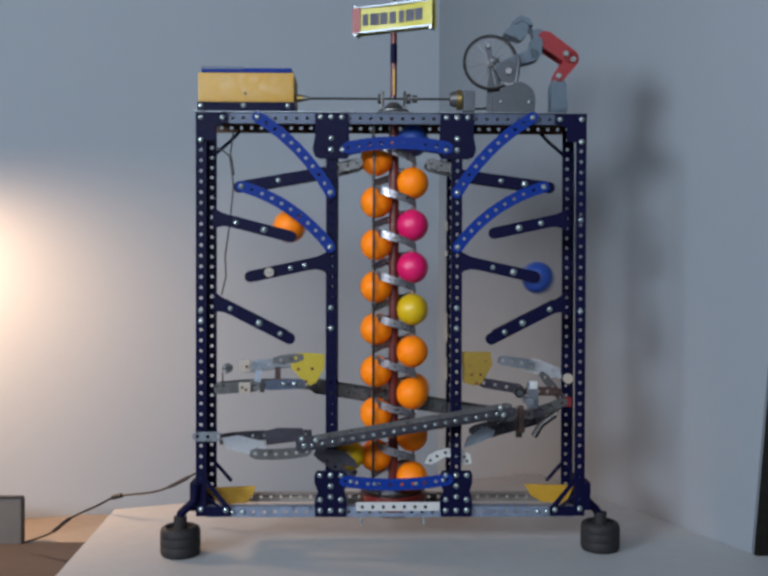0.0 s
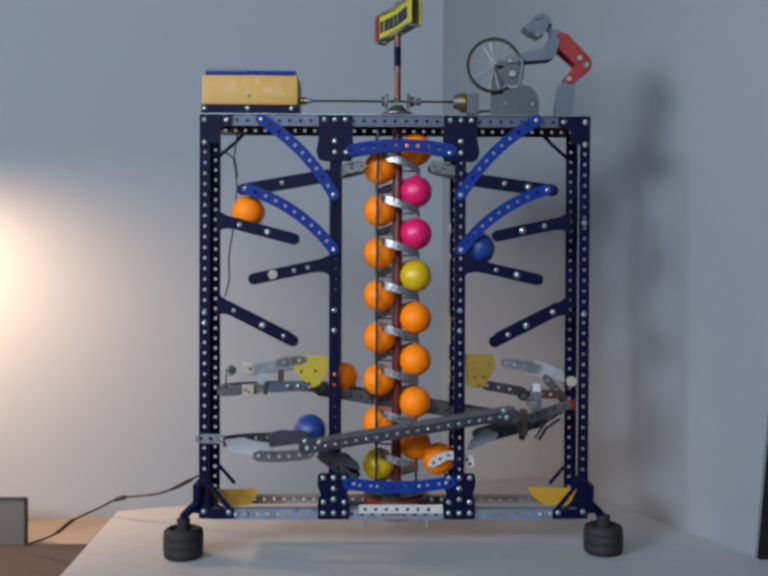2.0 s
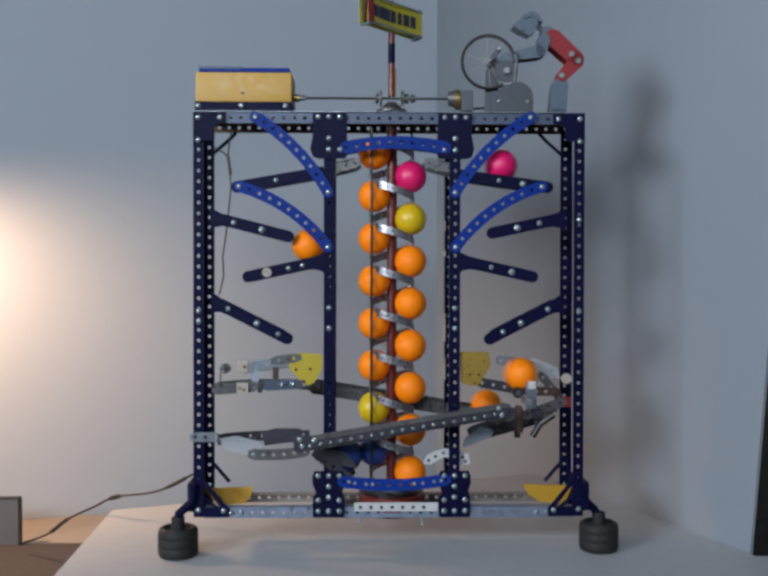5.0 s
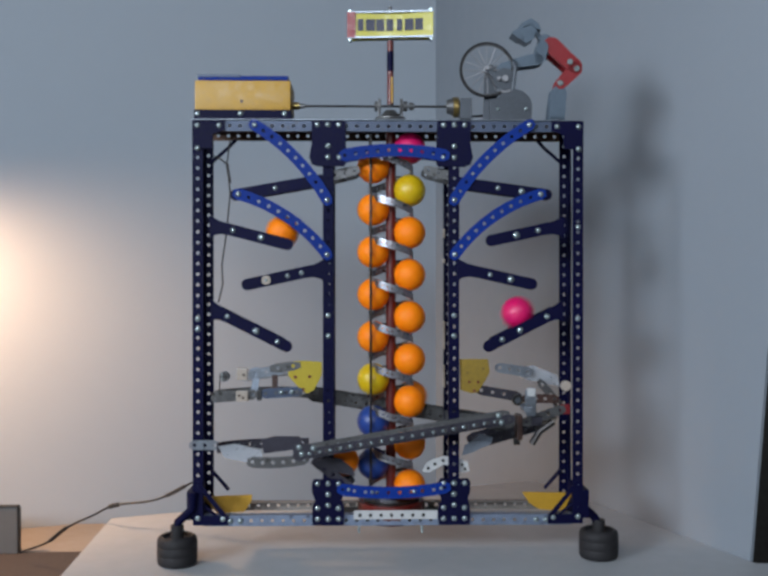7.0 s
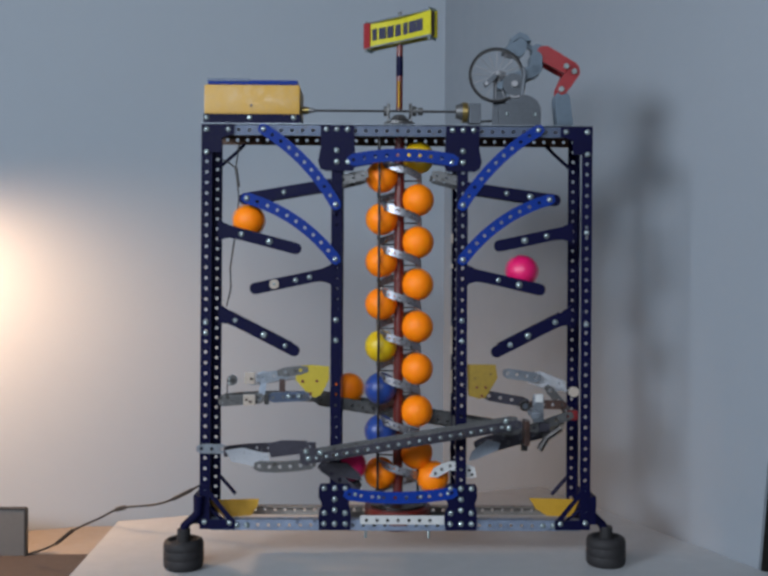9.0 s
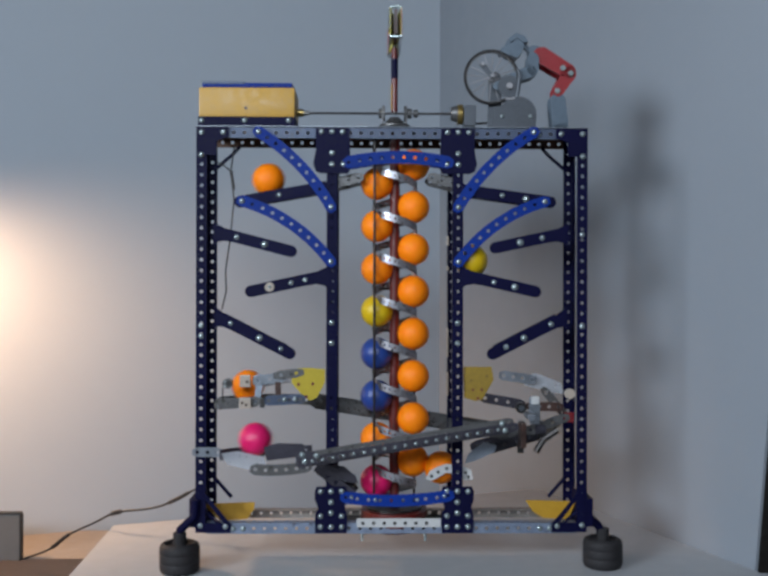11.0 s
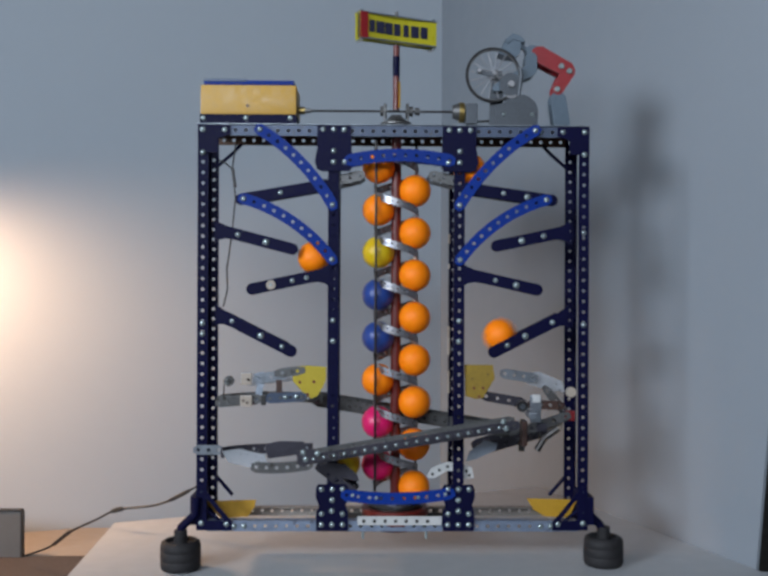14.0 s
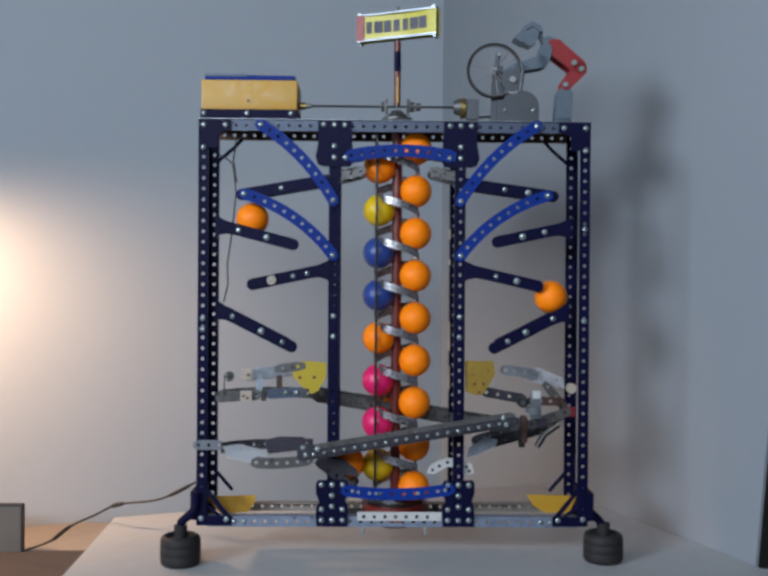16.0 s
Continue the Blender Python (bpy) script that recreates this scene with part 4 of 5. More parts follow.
def tracks():
    # long front ramp, falling to the left
    fr = track("front_ramp", ((-0.0980, 0.1384), (0.1386, 0.1784)), -0.046, -0.010, GUNMETAL, 20, 0.0112, STEEL, label="long grey perforated front ramp")
    ra, rb = Vector((-0.0924, 0.1395)), Vector((0.1215, 0.1756))
    for i in range(19):
        p = ra.lerp(rb, i / 18)
        bolt(fr, (p.x, p.y), -0.0464, 0.62)
    for xz in ((-0.1042, 0.1469), (-0.1014, 0.1390), (-0.0879, 0.1457), (0.1261, 0.1829), (0.1295, 0.1750)):
        bolt(fr, xz, -0.0468, 1.0)
    # turning loop at the left end: upright strip wound round in plan
    cx, cy, rx, ry = -0.122, -0.013, 0.084, 0.033
    zc = 0.1402
    bm = bmesh.new()

    def wound(s, v, w):
        a = math.radians(78) + s / 0.062
        k = 1.0 - w / 0.033
        return Vector((cx + rx * 0.98 * math.cos(a) * k, cy + ry * math.sin(a) * k, zc + v + (s - 0.1) * -0.01))

    perforated(bm, 9, wound, 0.0127, 0.0118, 0.0012)
    lp = part("turning_loop", bm, GUNMETAL, machine, "curved dark perforated strip of the turning loop")
    strip("loop_front", lp, STEEL, (-0.1582, 0.1296), (-0.0991, 0.1328), 6, -0.046, -0.002, 0.0127)
    strip("link_strip", lp, ZINC, (-0.2321, 0.1423), (-0.2075, 0.1422), 3, -0.0035, 0, 0.0115, label="zinc clamp strip")
    part("guide_flap", bm_plate(bmesh.new(), [(-0.199, 0.146), (-0.180, 0.149), (-0.150, 0.142), (-0.146, 0.130), (-0.165, 0.127), (-0.192, 0.133)], -0.034, -0.033), FROST, lp, "milky plastic guide flap")
    part("loop_floor", bm_plate(bmesh.new(), [(-0.152, 0.1500), (-0.136, 0.1545), (-0.106, 0.1540), (-0.100, 0.1400), (-0.148, 0.1340)], -0.014, -0.012), GUNMETAL, lp, "dark steel inner plate")
    part("joint_plate", bm_plate(bmesh.new(), [(-0.1120, 0.1480), (-0.1050, 0.1515), (-0.0900, 0.1500), (-0.0880, 0.1380), (-0.1036, 0.1300), (-0.1110, 0.1340)], -0.0462, -0.0450), GUNMETAL, lp, "dark joint plate")
    part("gate_stand", bm_box(bmesh.new(), 0.1558, 0.1661, -0.0465, -0.0150, 0.1861, 0.1929, 0.001), ZINC, machine)
    # chute from the loop down to the lift
    track("entry_chute", ((-0.0866, 0.1204), (-0.0471, 0.0915)), -0.002, 0.040, GUNMETAL, 5, 0.011, label="short grey entry chute")
    part("chute_side", bm_plate(bmesh.new(), [(-0.0941, 0.1200), (-0.0783, 0.1275), (-0.0577, 0.1257), (-0.0431, 0.1140), (-0.0401, 0.1050), (-0.0577, 0.1080)], -0.0042, -0.0032), GUNMETAL, machine, "dark blue-grey chute side plate")
    # rear ramp, falling to the right
    track("rear_ramp", ((-0.0940, 0.1923), (0.1627, 0.1515)), 0.070, 0.110, STEEL, 20, 0.0150, label="long grey rear ramp")
    # right return chute towards the lift
    track("return_chute", ((0.1100, 0.1375), (0.2006, 0.1633)), 0.030, 0.074, GUNMETAL, 7, 0.0127, label="dark perforated return chute")
    part("white_guide", bm_plate(bmesh.new(), [(0.0410, 0.1080), (0.0460, 0.1180), (0.0560, 0.1235), (0.0660, 0.1265), (0.0820, 0.1255), (0.0960, 0.1190), (0.0980, 0.1080), (0.0880, 0.1060), (0.0800, 0.1145), (0.0660, 0.1160), (0.0500, 0.1070)], 0.0060, 0.0075), WHITE, machine, "white perforated guide plate")
    part("white_guide", bm_plate(bmesh.new(), [(0.090, 0.124), (0.094, 0.136), (0.113, 0.150), (0.129, 0.146), (0.126, 0.138), (0.102, 0.127)], 0.022, 0.024), PALE, machine, "pale guide plate")
    hb = bmesh.new()
    for x, z in ((0.0480, 0.1120), (0.0560, 0.1170), (0.0660, 0.1212), (0.0890, 0.1160), (0.0925, 0.1110)):
        bm_cyl(hb, (x, 0.0048, z), (x, 0.0065, z), 0.0019, 8)
    part("guide_holes", hb, WIRE, machine)
    # left catcher: yellow shield plate and silver strips
    sh = part("catch_plate", bm_plate(bmesh.new(), [(-0.1211, 0.2410), (-0.1011, 0.2427), (-0.0805, 0.2409), (-0.0805, 0.2256), (-0.0846, 0.2167), (-0.0905, 0.2067), (-0.0976, 0.2032), (-0.1058, 0.2073), (-0.1140, 0.2168), (-0.1205, 0.2239)], 0.003, 0.0045), YELLOW, machine, "yellow shield-shaped catch plate")
    hb = bmesh.new()
    for x, z in ((-0.1122, 0.2228), (-0.0951, 0.2233), (-0.1028, 0.2080)):
        bm_cyl(hb, (x, 0.0022, z), (x, 0.0034, z), 0.0020, 8)
    part("plate_holes", hb, RED, sh)
    sh = part("catch_plate", bm_plate(bmesh.new(), [(0.0857, 0.2442), (0.1201, 0.2441), (0.1225, 0.2281), (0.1165, 0.2175), (0.1082, 0.2044), (0.0999, 0.2027), (0.0869, 0.2069)], 0.003, 0.0045), DULLYELLOW, machine, "dull dark yellow catch plate")
    hb = bmesh.new()
    for x, z in ((0.0974, 0.2164), (0.1081, 0.2164), (0.1034, 0.2063)):
        bm_cyl(hb, (x, 0.0022, z), (x, 0.0034, z), 0.0017, 8)
    part("plate_holes", hb, RED, sh)
    strip("catch_rail", machine, ZINC, (-0.1606, 0.2267), (-0.1330, 0.2312), 3, 0.004, 0, 0.0120, label="bright silver catch rail")
    strip("catch_rail", machine, SILVER, (-0.1780, 0.2187), (-0.1256, 0.2259), 5, 0.046, 0, 0.0110)
    strip("lower_rail", machine, STEEL, (-0.2075, 0.1986), (-0.1636, 0.2020), 5, 0.002, 0.0, 0.0125)
    lr = strip("lower_rail", machine, TOPRAIL, (-0.1478, 0.2032), (-0.1102, 0.2054), 4, 0.001, 0.0, 0.0120, label="grey-blue lower rail with bright bolts")
    bolt(lr, (-0.1290, 0.2049), 0.0004, 0.9)
    bolt(lr, (-0.1161, 0.2054), 0.0004, 0.9)
    part("dark_clip", bm_box(bmesh.new(), -0.1583, -0.1524, 0.0, 0.004, 0.1950, 0.2073, 0.0008), WIRE, machine, "black clip")
    strip("lower_rail", machine, STEEL, (-0.2116, 0.1967), (-0.0927, 0.1982), 10, 0.046, 0.003, 0.0125)
    part("rail_post", bm_box(bmesh.new(), -0.1401, -0.1331, 0.001, 0.004, 0.2102, 0.2255), BROWN, machine)
    strip("rail_end", machine, STEEL, (-0.1335, 0.2340), (-0.1150, 0.2362), 2, 0.0026, 0, 0.0110)
    part("bent_bracket", bm_plate(bmesh.new(), [(-0.1680, 0.2315), (-0.1600, 0.2350), (-0.1520, 0.2330), (-0.1560, 0.2180), (-0.1590, 0.2000), (-0.1665, 0.2000), (-0.1640, 0.2180)], 0.0062, 0.0072), PALE, machine, "pale zinc bent bracket")
    knob = part("end_boss", bm_cyl(bmesh.new(), (-0.1969, -0.002, 0.2238), (-0.1969, 0.006, 0.2238), 0.0060, 14), STEEL, machine)
    part("boss_cap", bm_cyl(bmesh.new(), (-0.1952, -0.004, 0.2244), (-0.1952, -0.002, 0.2244), 0.0030, 10), WIRE, knob, "black cap")
    bolt(knob, (-0.1998, 0.2262), -0.0022, 0.55)
    bolt(knob, (-0.1996, 0.2208), -0.0022, 0.55)
    part("thin_stay", bm_cyl(bmesh.new(), (-0.2030, 0.004, 0.2190), (-0.2030, 0.004, 0.2010), 0.0008, 6), ROD, machine)
    part("thin_stay", bm_cyl(bmesh.new(), (-0.2110, 0.004, 0.1930), (-0.2110, 0.004, 0.1540), 0.0008, 6), ROD, machine)
    for x, z in ((-0.1735, 0.2262), (-0.1790, 0.2010), (-0.1745, 0.1985)):
        part("block_screw", bm_cyl(bmesh.new(), (x, -0.0026, z), (x, 0.0, z), 0.0017, 8), BROWN, machine)
    part("spacer_block", bm_box(bmesh.new(), -0.1823, -0.1694, -0.001, 0.005, 0.2197, 0.2338, 0.001), CLEAR, machine, "cream plastic block")
    part("spacer_block", bm_box(bmesh.new(), -0.1829, -0.1688, -0.002, 0.004, 0.1938, 0.2068, 0.001), CLEAR, machine, "cream plastic block")
    # right catcher and its transfer gate
    strip("catch_rail", machine, ZINC, (0.1349, 0.2332), (0.1693, 0.2284), 4, 0.006, 0, 0.0120)
    part("clear_flap", bm_plate(bmesh.new(), [(0.1586, 0.2331), (0.1764, 0.2355), (0.2061, 0.2236), (0.2085, 0.2106), (0.1883, 0.2130), (0.1610, 0.2213)], 0.012, 0.013), FROST, machine, "pale grey translucent bent flap")
    strip("catch_rail", machine, GUNMETAL, (0.1125, 0.2061), (0.1539, 0.1989), 4, 0.006, 0, 0.0120)
    strip("gate_rail", machine, BROWN, (0.1640, 0.1985), (0.1975, 0.1978), 4, -0.014, 0, 0.0105, label="brownish red gate rail")
    part("gate_ring", bm_cyl(bmesh.new(), (0.1525, -0.020, 0.1970), (0.1525, -0.006, 0.1970), 0.0062, 16), ROD, machine, "dark collar", 40)
    part("ring_face", bm_cyl(bmesh.new(), (0.1525, -0.021, 0.1970), (0.1525, -0.0195, 0.1970), 0.0034, 12), DOME, machine)
    strip("gate_strip", machine, STEEL, (0.1860, 0.2130), (0.2060, 0.1890), 3, 0.002, 0, 0.0100)
    part("gate_plate", bm_plate(bmesh.new(), [(0.1700, 0.1770), (0.1830, 0.1760), (0.1840, 0.1660), (0.1710, 0.1650)], -0.009, -0.007), GUNMETAL, machine, "dark gate plate")
    part("gate_foot", bm_box(bmesh.new(), 0.1545, 0.1620, 0.020, 0.028, 0.1370, 0.1480, 0.001), WIRE, machine, "black foot block")
    part("gate_post", bm_box(bmesh.new(), 0.1622, 0.1753, -0.016, -0.012, 0.1776, 0.2095, 0.001), ZINC, machine)
    part("gate_head", bm_box(bmesh.new(), 0.1646, 0.1741, -0.019, -0.010, 0.2012, 0.2107, 0.002), WHITE, machine)
    part("gate_block", bm_box(bmesh.new(), 0.1535, 0.1600, -0.010, 0.01, 0.1480, 0.1780, 0.001), BROWN, machine, "brown-red block")
    strip("gate_strip", machine, STEEL, (0.1660, 0.1690), (0.2060, 0.1830), 4, -0.004, 0, 0.0115)
    part("gate_block", bm_box(bmesh.new(), 0.1860, 0.2050, 0.004, 0.012, 0.1640, 0.1790, 0.002), CLEAR, machine, "cream plastic block")
    part("gate_block", bm_box(bmesh.new(), 0.1780, 0.1930, 0.006, 0.018, 0.1560, 0.1720, 0.002), STEEL, machine)
    part("gate_lever", bm_tube(bmesh.new(), [(x, -0.004, z) for x, z in ((0.1723, 0.1426), (0.1812, 0.1574), (0.1978, 0.1692))], 0.0040), ROD, machine)
    part("gate_knob", bm_cyl(bmesh.new(), (0.2144, 0.0, 0.2117), (0.2144, 0.006, 0.2117), 0.0062, 14), CLEAR, machine)
    part("red_tab", bm_box(bmesh.new(), 0.2073, 0.2192, 0.001, 0.005, 0.1774, 0.1893, 0.001), SCARLET, machine, "small red tab")
    # ochre plates in the lower corners
    part("corner_plate", bm_plate(bmesh.new(), [(-0.2325, 0.0700), (-0.1689, 0.0721), (-0.1702, 0.0636), (-0.1787, 0.0513), (-0.2118, 0.0490)], 0.044, 0.046), OCHRE, machine, "ochre yellow corner plate")
    part("corner_plate", bm_plate(bmesh.new(), [(0.1682, 0.0743), (0.2314, 0.0727), (0.2216, 0.0505), (0.1906, 0.0519), (0.1769, 0.0606)], 0.044, 0.046), OCHRE, machine, "ochre yellow corner plate")
    # thin wires inside the left bay
    w = bmesh.new()
    pts = [(-0.1994, 0.5181), (-0.2038, 0.4870), (-0.1995, 0.4497), (-0.2039, 0.4030), (-0.2101, 0.3595), (-0.2089, 0.3346), (-0.2145, 0.3110)]
    part("wire", bm_tube(w, [(x, 0.070, z) for x, z in pts], 0.0010, 6), WIRE, machine, "thin black wire")
    part("wire", bm_tube(bmesh.new(), [(x, 0.070, z) for x, z in ((-0.2199, 0.4975), (-0.2106, 0.4925), (-0.2038, 0.4864))], 0.0010, 6), WIRE, machine)
    part("wire_sleeve", bm_tube(bmesh.new(), [(x, 0.069, z) for x, z in ((-0.2032, 0.4870), (-0.2013, 0.4739), (-0.1995, 0.4627))], 0.0019, 6), WIRE, machine)


tracks()

# ---------------------------------------------------------------- balls
R_BALL = 0.0198


def ball_mesh(color):
    bm = bmesh.new()
    bmesh.ops.create_icosphere(bm, subdivisions=4, radius=R_BALL)
    return mesh_from("ball_" + color, bm, BALLS[color], 180)


BALL_MESH = {c: ball_mesh(c) for c in BALLS}


def make_ball(color):
    return tagged(new("ball", BALL_MESH[color]), "smooth %s plastic ball in the ball machine" % color, "ball", "balls of the machine")


# seconds after the release at the top, x, y, z
LEFT_UPPER = [(0.00, -0.0345, 0.035, 0.5091), (0.20, -0.0794, 0.022, 0.4819), (0.43, -0.1164, 0.022, 0.4771), (0.63, -0.1749, 0.022, 0.4656), (0.72, -0.1975, 0.022, 0.4470), (0.83, -0.1797, 0.022, 0.4160), (1.03, -0.1379, 0.022, 0.4029), (1.14, -0.1117, 0.022, 0.3886), (1.23, -0.0973, 0.022, 0.3730), (1.45, -0.0962, 0.022, 0.3730), (1.63, -0.1045, 0.022, 0.3712), (1.83, -0.1499, 0.022, 0.3598), (1.94, -0.1821, 0.022, 0.3419), (2.03, -0.1953, 0.022, 0.3192), (2.23, -0.1482, 0.022, 0.2916)]
LEFT_LOWER = [(2.33, -0.1010, 0.022, 0.2580), (2.38, -0.1040, 0.022, 0.2380), (2.43, -0.1288, 0.026, 0.2313), (2.63, -0.1828, 0.026, 0.2194), (2.80, -0.1858, 0.040, 0.2174), (3.00, -0.1309, 0.065, 0.2135), (3.17, -0.0634, 0.090, 0.2064), (3.57, 0.0523, 0.090, 0.1857), (3.80, 0.1179, 0.090, 0.1703), (4.00, 0.1803, 0.070, 0.1577), (4.10, 0.1719, 0.050, 0.1533), (4.22, 0.1108, 0.030, 0.1408), (4.42, 0.0604, 0.030, 0.1180)]
RIGHT_UPPER = [(0.00, 0.0400, 0.035, 0.5045), (0.20, 0.0795, 0.022, 0.4848), (0.40, 0.1265, 0.022, 0.4729), (0.60, 0.1898, 0.022, 0.4574), (0.70, 0.2092, 0.022, 0.4400), (0.80, 0.2116, 0.022, 0.4226), (1.00, 0.2080, 0.022, 0.4207), (1.20, 0.1917, 0.022, 0.4165), (1.40, 0.1416, 0.022, 0.4032), (1.52, 0.1067, 0.022, 0.3858), (1.60, 0.0922, 0.022, 0.3689), (1.80, 0.0904, 0.022, 0.3720), (2.00, 0.1103, 0.022, 0.3730), (2.20, 0.1519, 0.022, 0.3590), (2.38, 0.1900, 0.022, 0.3250)]
RIGHT_LOWER = [(2.46, 0.1956, 0.020, 0.3155), (2.62, 0.1640, 0.022, 0.3034), (2.75, 0.1158, 0.022, 0.2685), (2.88, 0.1292, 0.010, 0.2246), (3.00, 0.1832, -0.005, 0.2112), (3.15, 0.1764, -0.026, 0.2020), (3.25, 0.1532, -0.026, 0.1986), (3.42, 0.1040, -0.026, 0.1929), (3.60, 0.0377, -0.026, 0.1816), (3.80, -0.0602, -0.026, 0.1657), (3.98, -0.1524, -0.022, 0.1516), (4.08, -0.1792, -0.006, 0.1525), (4.16, -0.1817, 0.008, 0.1573), (4.33, -0.1078, 0.016, 0.1523), (4.53, -0.0627, 0.020, 0.1251), (4.65, -0.0519, 0.020, 0.1161)]
LEFT_LIFT = (-0.0182, 0.036, 0.1123)
RIGHT_LIFT = (0.0270, 0.040, 0.1364)


def turns(t):
    """Turns of the lift screw since the start."""
    return t / 2.3333 if t < 7 else 3 + (t - 7) / 2.25


def when(p):
    return p * 2.3333 if p < 3 else 7 + (p - 3) * 2.25


def along(table, s):
    if s <= table[0][0]:
        return Vector(table[0][1:])
    for a, b in zip(table, table[1:]):
        if s <= b[0]:
            u = (s - a[0]) / (b[0] - a[0])
            return Vector(a[1:]).lerp(Vector(b[1:]), u)
    return Vector(table[-1][1:])


def blend(a, b, u):
    u = max(0.0, min(1.0, u))
    return a.lerp(b, u * u * (3 - 2 * u))


LEFT_FALL, RIGHT_FALL = LEFT_UPPER + LEFT_LOWER, RIGHT_UPPER + RIGHT_LOWER


# seconds after the release, and seconds by which the ball then runs ahead of the usual run
LEAD_LEFT = {
    -8: ((1.17, -0.08), (1.67, -0.02), (2.17, 0.0), (3.17, 0.0), (3.67, 0.14), (4.17, 0.08), (4.5, 0.0)),
    -6: ((0.5, 0.03), (1.2, 0.0)),
    -5: ((0.67, -0.06), (1.17, -0.10), (1.67, -0.06), (2.17, -0.12), (2.67, -0.04), (3.17, 0.02)),
    -4: ((0.38, 0.08), (0.88, -0.05), (1.5, 0.0), (3.0, -0.05), (3.38, -0.15)),
    -3: ((1.12, -0.14), (1.62, -0.14), (2.12, -0.10), (2.62, -0.13)),
    -2: ((0.38, -0.09), (0.88, -0.03), (1.38, -0.02), (1.88, 0.0)),
    -1: ((0.62, -0.16), (1.12, -0.26)),
}
LEAD_RIGHT = {
    -8: ((2.33, 0.0), (2.83, 0.12), (3.33, 0.14), (3.83, 0.12), (4.33, 0.02)),
    -7: ((0.5, 0.0), (1.5, 0.03), (2.0, -0.07), (2.5, -0.07), (3.0, 0.01)),
    -6: ((0.67, 0.04), (1.17, 0.14), (1.67, 0.28), (2.7, 0.28), (3.3, -0.05), (4.17, -0.06)),
    -5: ((0.3, 0.10), (1.5, 0.10), (1.83, 0.18), (2.33, 0.30), (2.83, 0.32), (3.83, 0.28)),
    -4: ((0.5, 0.09), (1.5, 0.09), (2.0, 0.21), (2.7, 0.24), (3.3, 0.20)),
    -3: ((0.3, 0.10), (1.5, 0.10), (2.25, 0.16), (2.75, 0.14), (3.25, -0.06), (3.75, -0.18)),
    -2: ((0.5, 0.0), (1.0, 0.05), (1.5, 0.07), (2.0, 0.15), (2.5, 0.21), (3.0, 0.15), (3.5, 0.11), (4.0, 0.13)),
    -1: ((0.75, 0.02), (1.25, 0.04), (1.75, 0.14), (2.25, 0.16)),
}


def lead(side, k, s):
    knots = ((0.0, 0.0),) + (LEAD_LEFT if side < 0 else LEAD_RIGHT).get(k, ())
    return float(np.interp(s, [a for a, _ in knots], [b for _, b in knots]))


def lifted(side, p, p_in):
    """Place in the lift at screw turn p of a ball that passed the side's base mark at p_in."""
    x, y, z = LEFT_LIFT if side < 0 else RIGHT_LIFT
    return Vector((x, y, z + PITCH * (p - p_in)))


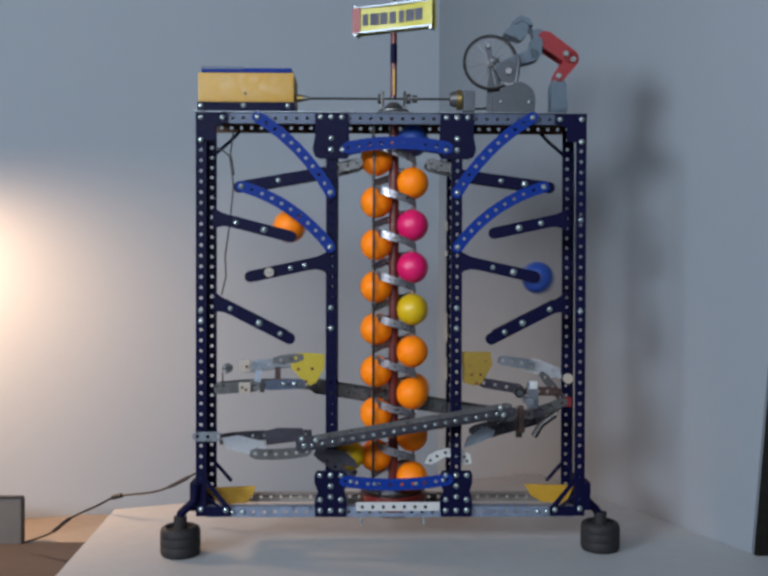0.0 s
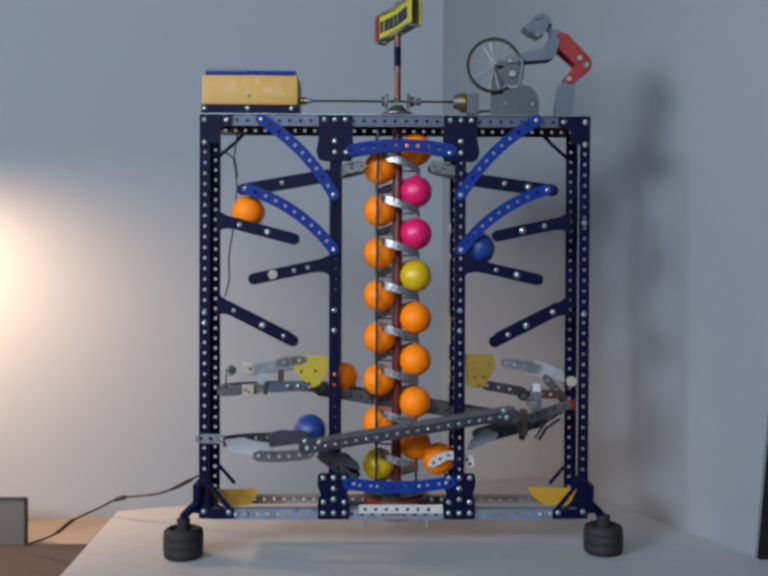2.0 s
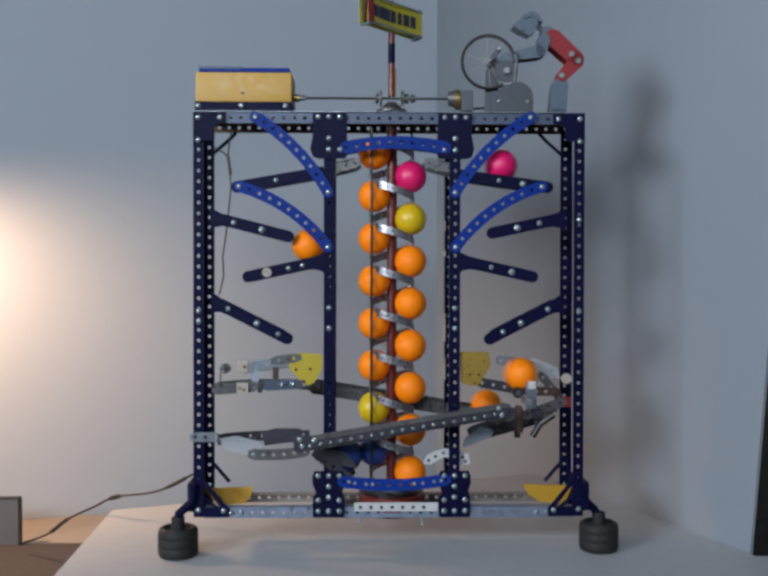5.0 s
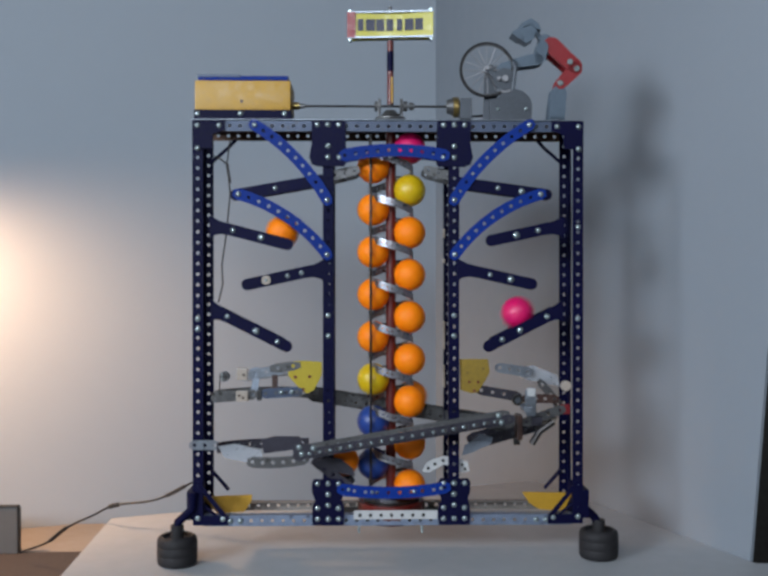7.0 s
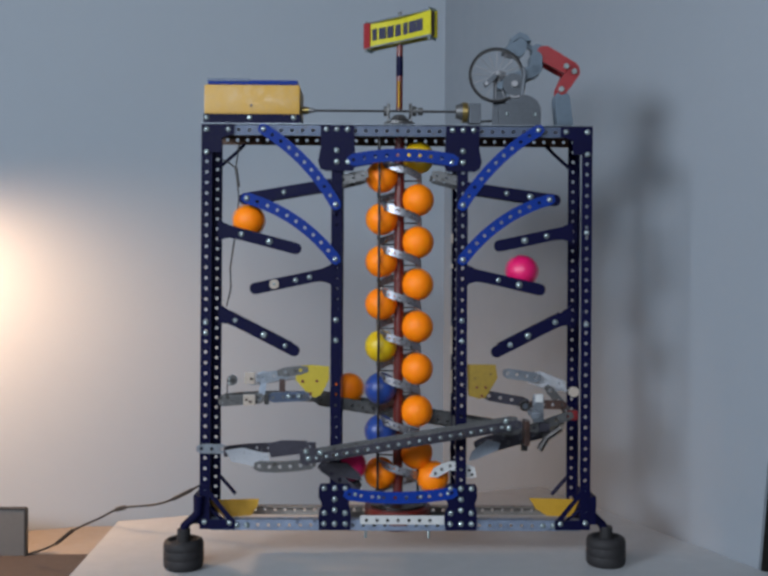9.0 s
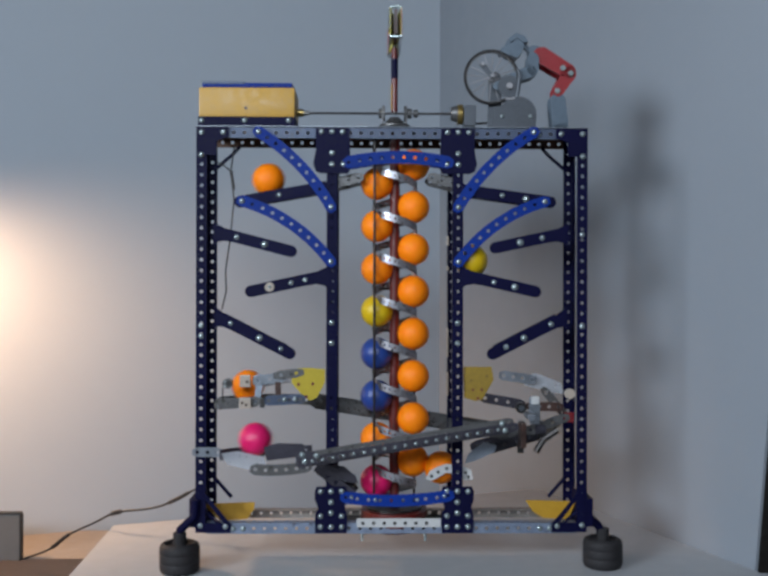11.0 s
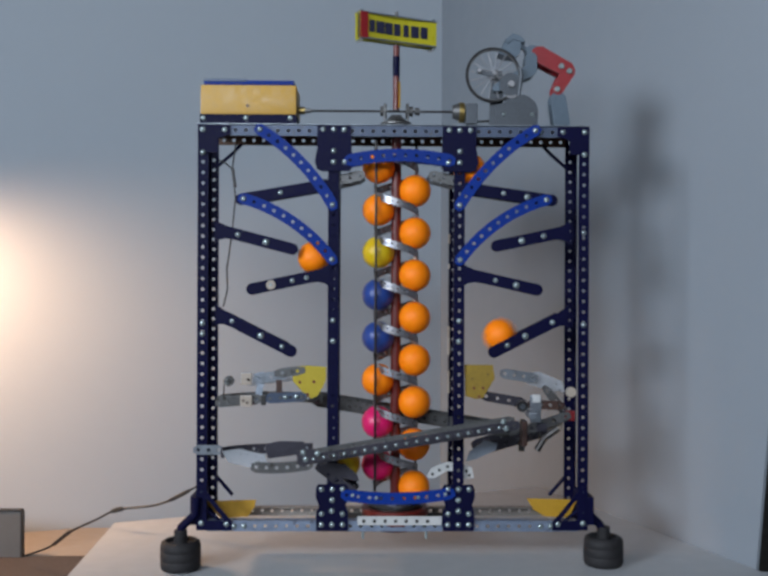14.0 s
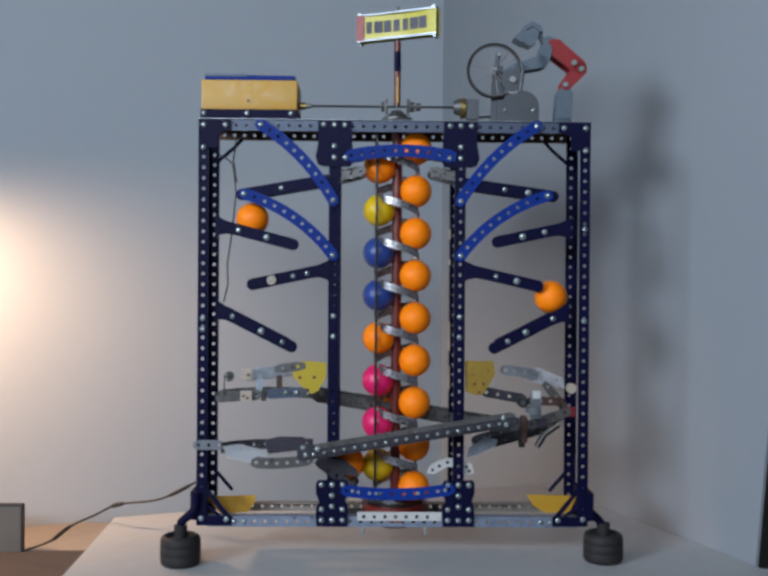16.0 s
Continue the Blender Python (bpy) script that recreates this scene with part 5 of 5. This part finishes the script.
def ball_track(start_side, p_in, t):
    """A ball that passed the base mark of one lift column at turn p_in: it rises, leaves at the top, rolls down
    that side and enters the other column."""
    p = turns(t)
    p_out = p_in + (7.5 if start_side < 0 else 7.0)
    t_out = when(p_out)
    wait = Vector(RIGHT_FALL[-1][1:]) if start_side > 0 else Vector(LEFT_FALL[-1][1:])
    if t < t_out:
        here = lifted(start_side, p, p_in)
        # before the mark: coming in from the side
        other = Vector(RIGHT_FALL[-1][1:]) if start_side < 0 else Vector(LEFT_FALL[-1][1:])
        return blend(other, here, (p - p_in + 0.78) / 0.16 if start_side < 0 else (p - p_in + 1.18) / 0.16)
    fall = LEFT_FALL if start_side < 0 else RIGHT_FALL
    s = t - t_out
    s += lead(start_side, p_in, s)
    if s < 0.12:
        return lifted(start_side, p, p_in).lerp(along(fall, s), s / 0.12)
    if s < fall[-1][0]:
        return along(fall, s)
    # waiting, then up the other column
    q_in = p_in + (10.0 if start_side > 0 else 11.0)
    here = lifted(-start_side, p, q_in)
    return blend(wait, here, (p - q_in + 0.78) / 0.16 if start_side > 0 else (p - q_in + 1.18) / 0.16)


def ball_rows():
    made = []
    # left column at the start from the top down; balls with lower marks are already rolling down
    left = {k: "orange" for k in range(-10, 1)}
    left.update({1: "yellow"})
    right = {-8: "blue", -7: "blue", -6: "orange", -5: "pink", -4: "pink", -3: "yellow", -2: "orange", -1: "orange", 0: "orange", 1: "orange"}
    for k, c in left.items():
        if k >= -9:
            made.append((make_ball(c), -1, k))
    for k, c in right.items():
        made.append((make_ball(c), 1, k))
    return made


balls = ball_rows()


# ---------------------------------------------------------------- everything that moves
def motions():
    steps = [i / 15 for i in range(241)]
    for ob, side, p_in in balls:
        walk(ob, [(t, Matrix.Translation(ball_track(side, p_in, t))) for t in steps])
    quarter = [i * 0.25 for i in range(65)]
    walk(screw, [(t, pose(AXIS_X, AXIS_Y, 0, 0, 0, 360 * turns(t))) for t in quarter])
    slack = [(0.0, -25), (1.5, -21), (3.5, 0), (7.0, -5), (9.0, -1), (12.5, -17), (14.5, -13), (16.0, -25)]
    walk(sign, [(t, pose(MAST_X, MAST_Y, MAST_Z, 0, 0, 360 * turns(t) + float(np.interp(t, [a for a, _ in slack], [b for _, b in slack])))) for t in quarter])
    wl = flywheel.location.copy()
    walk(flywheel, [(t, pose(wl.x, wl.y, wl.z, 0, -90 - 360 * (t - 8.0) / 2.7, 0)) for t in quarter])
    fl = figure.location.copy()
    walk(figure, [(t, pose(fl.x, fl.y, fl.z, 0, 8.6 * (math.cos(2 * math.pi * (t - 7.35) / 2.7) - 0.69), 0)) for t in quarter])


motions()
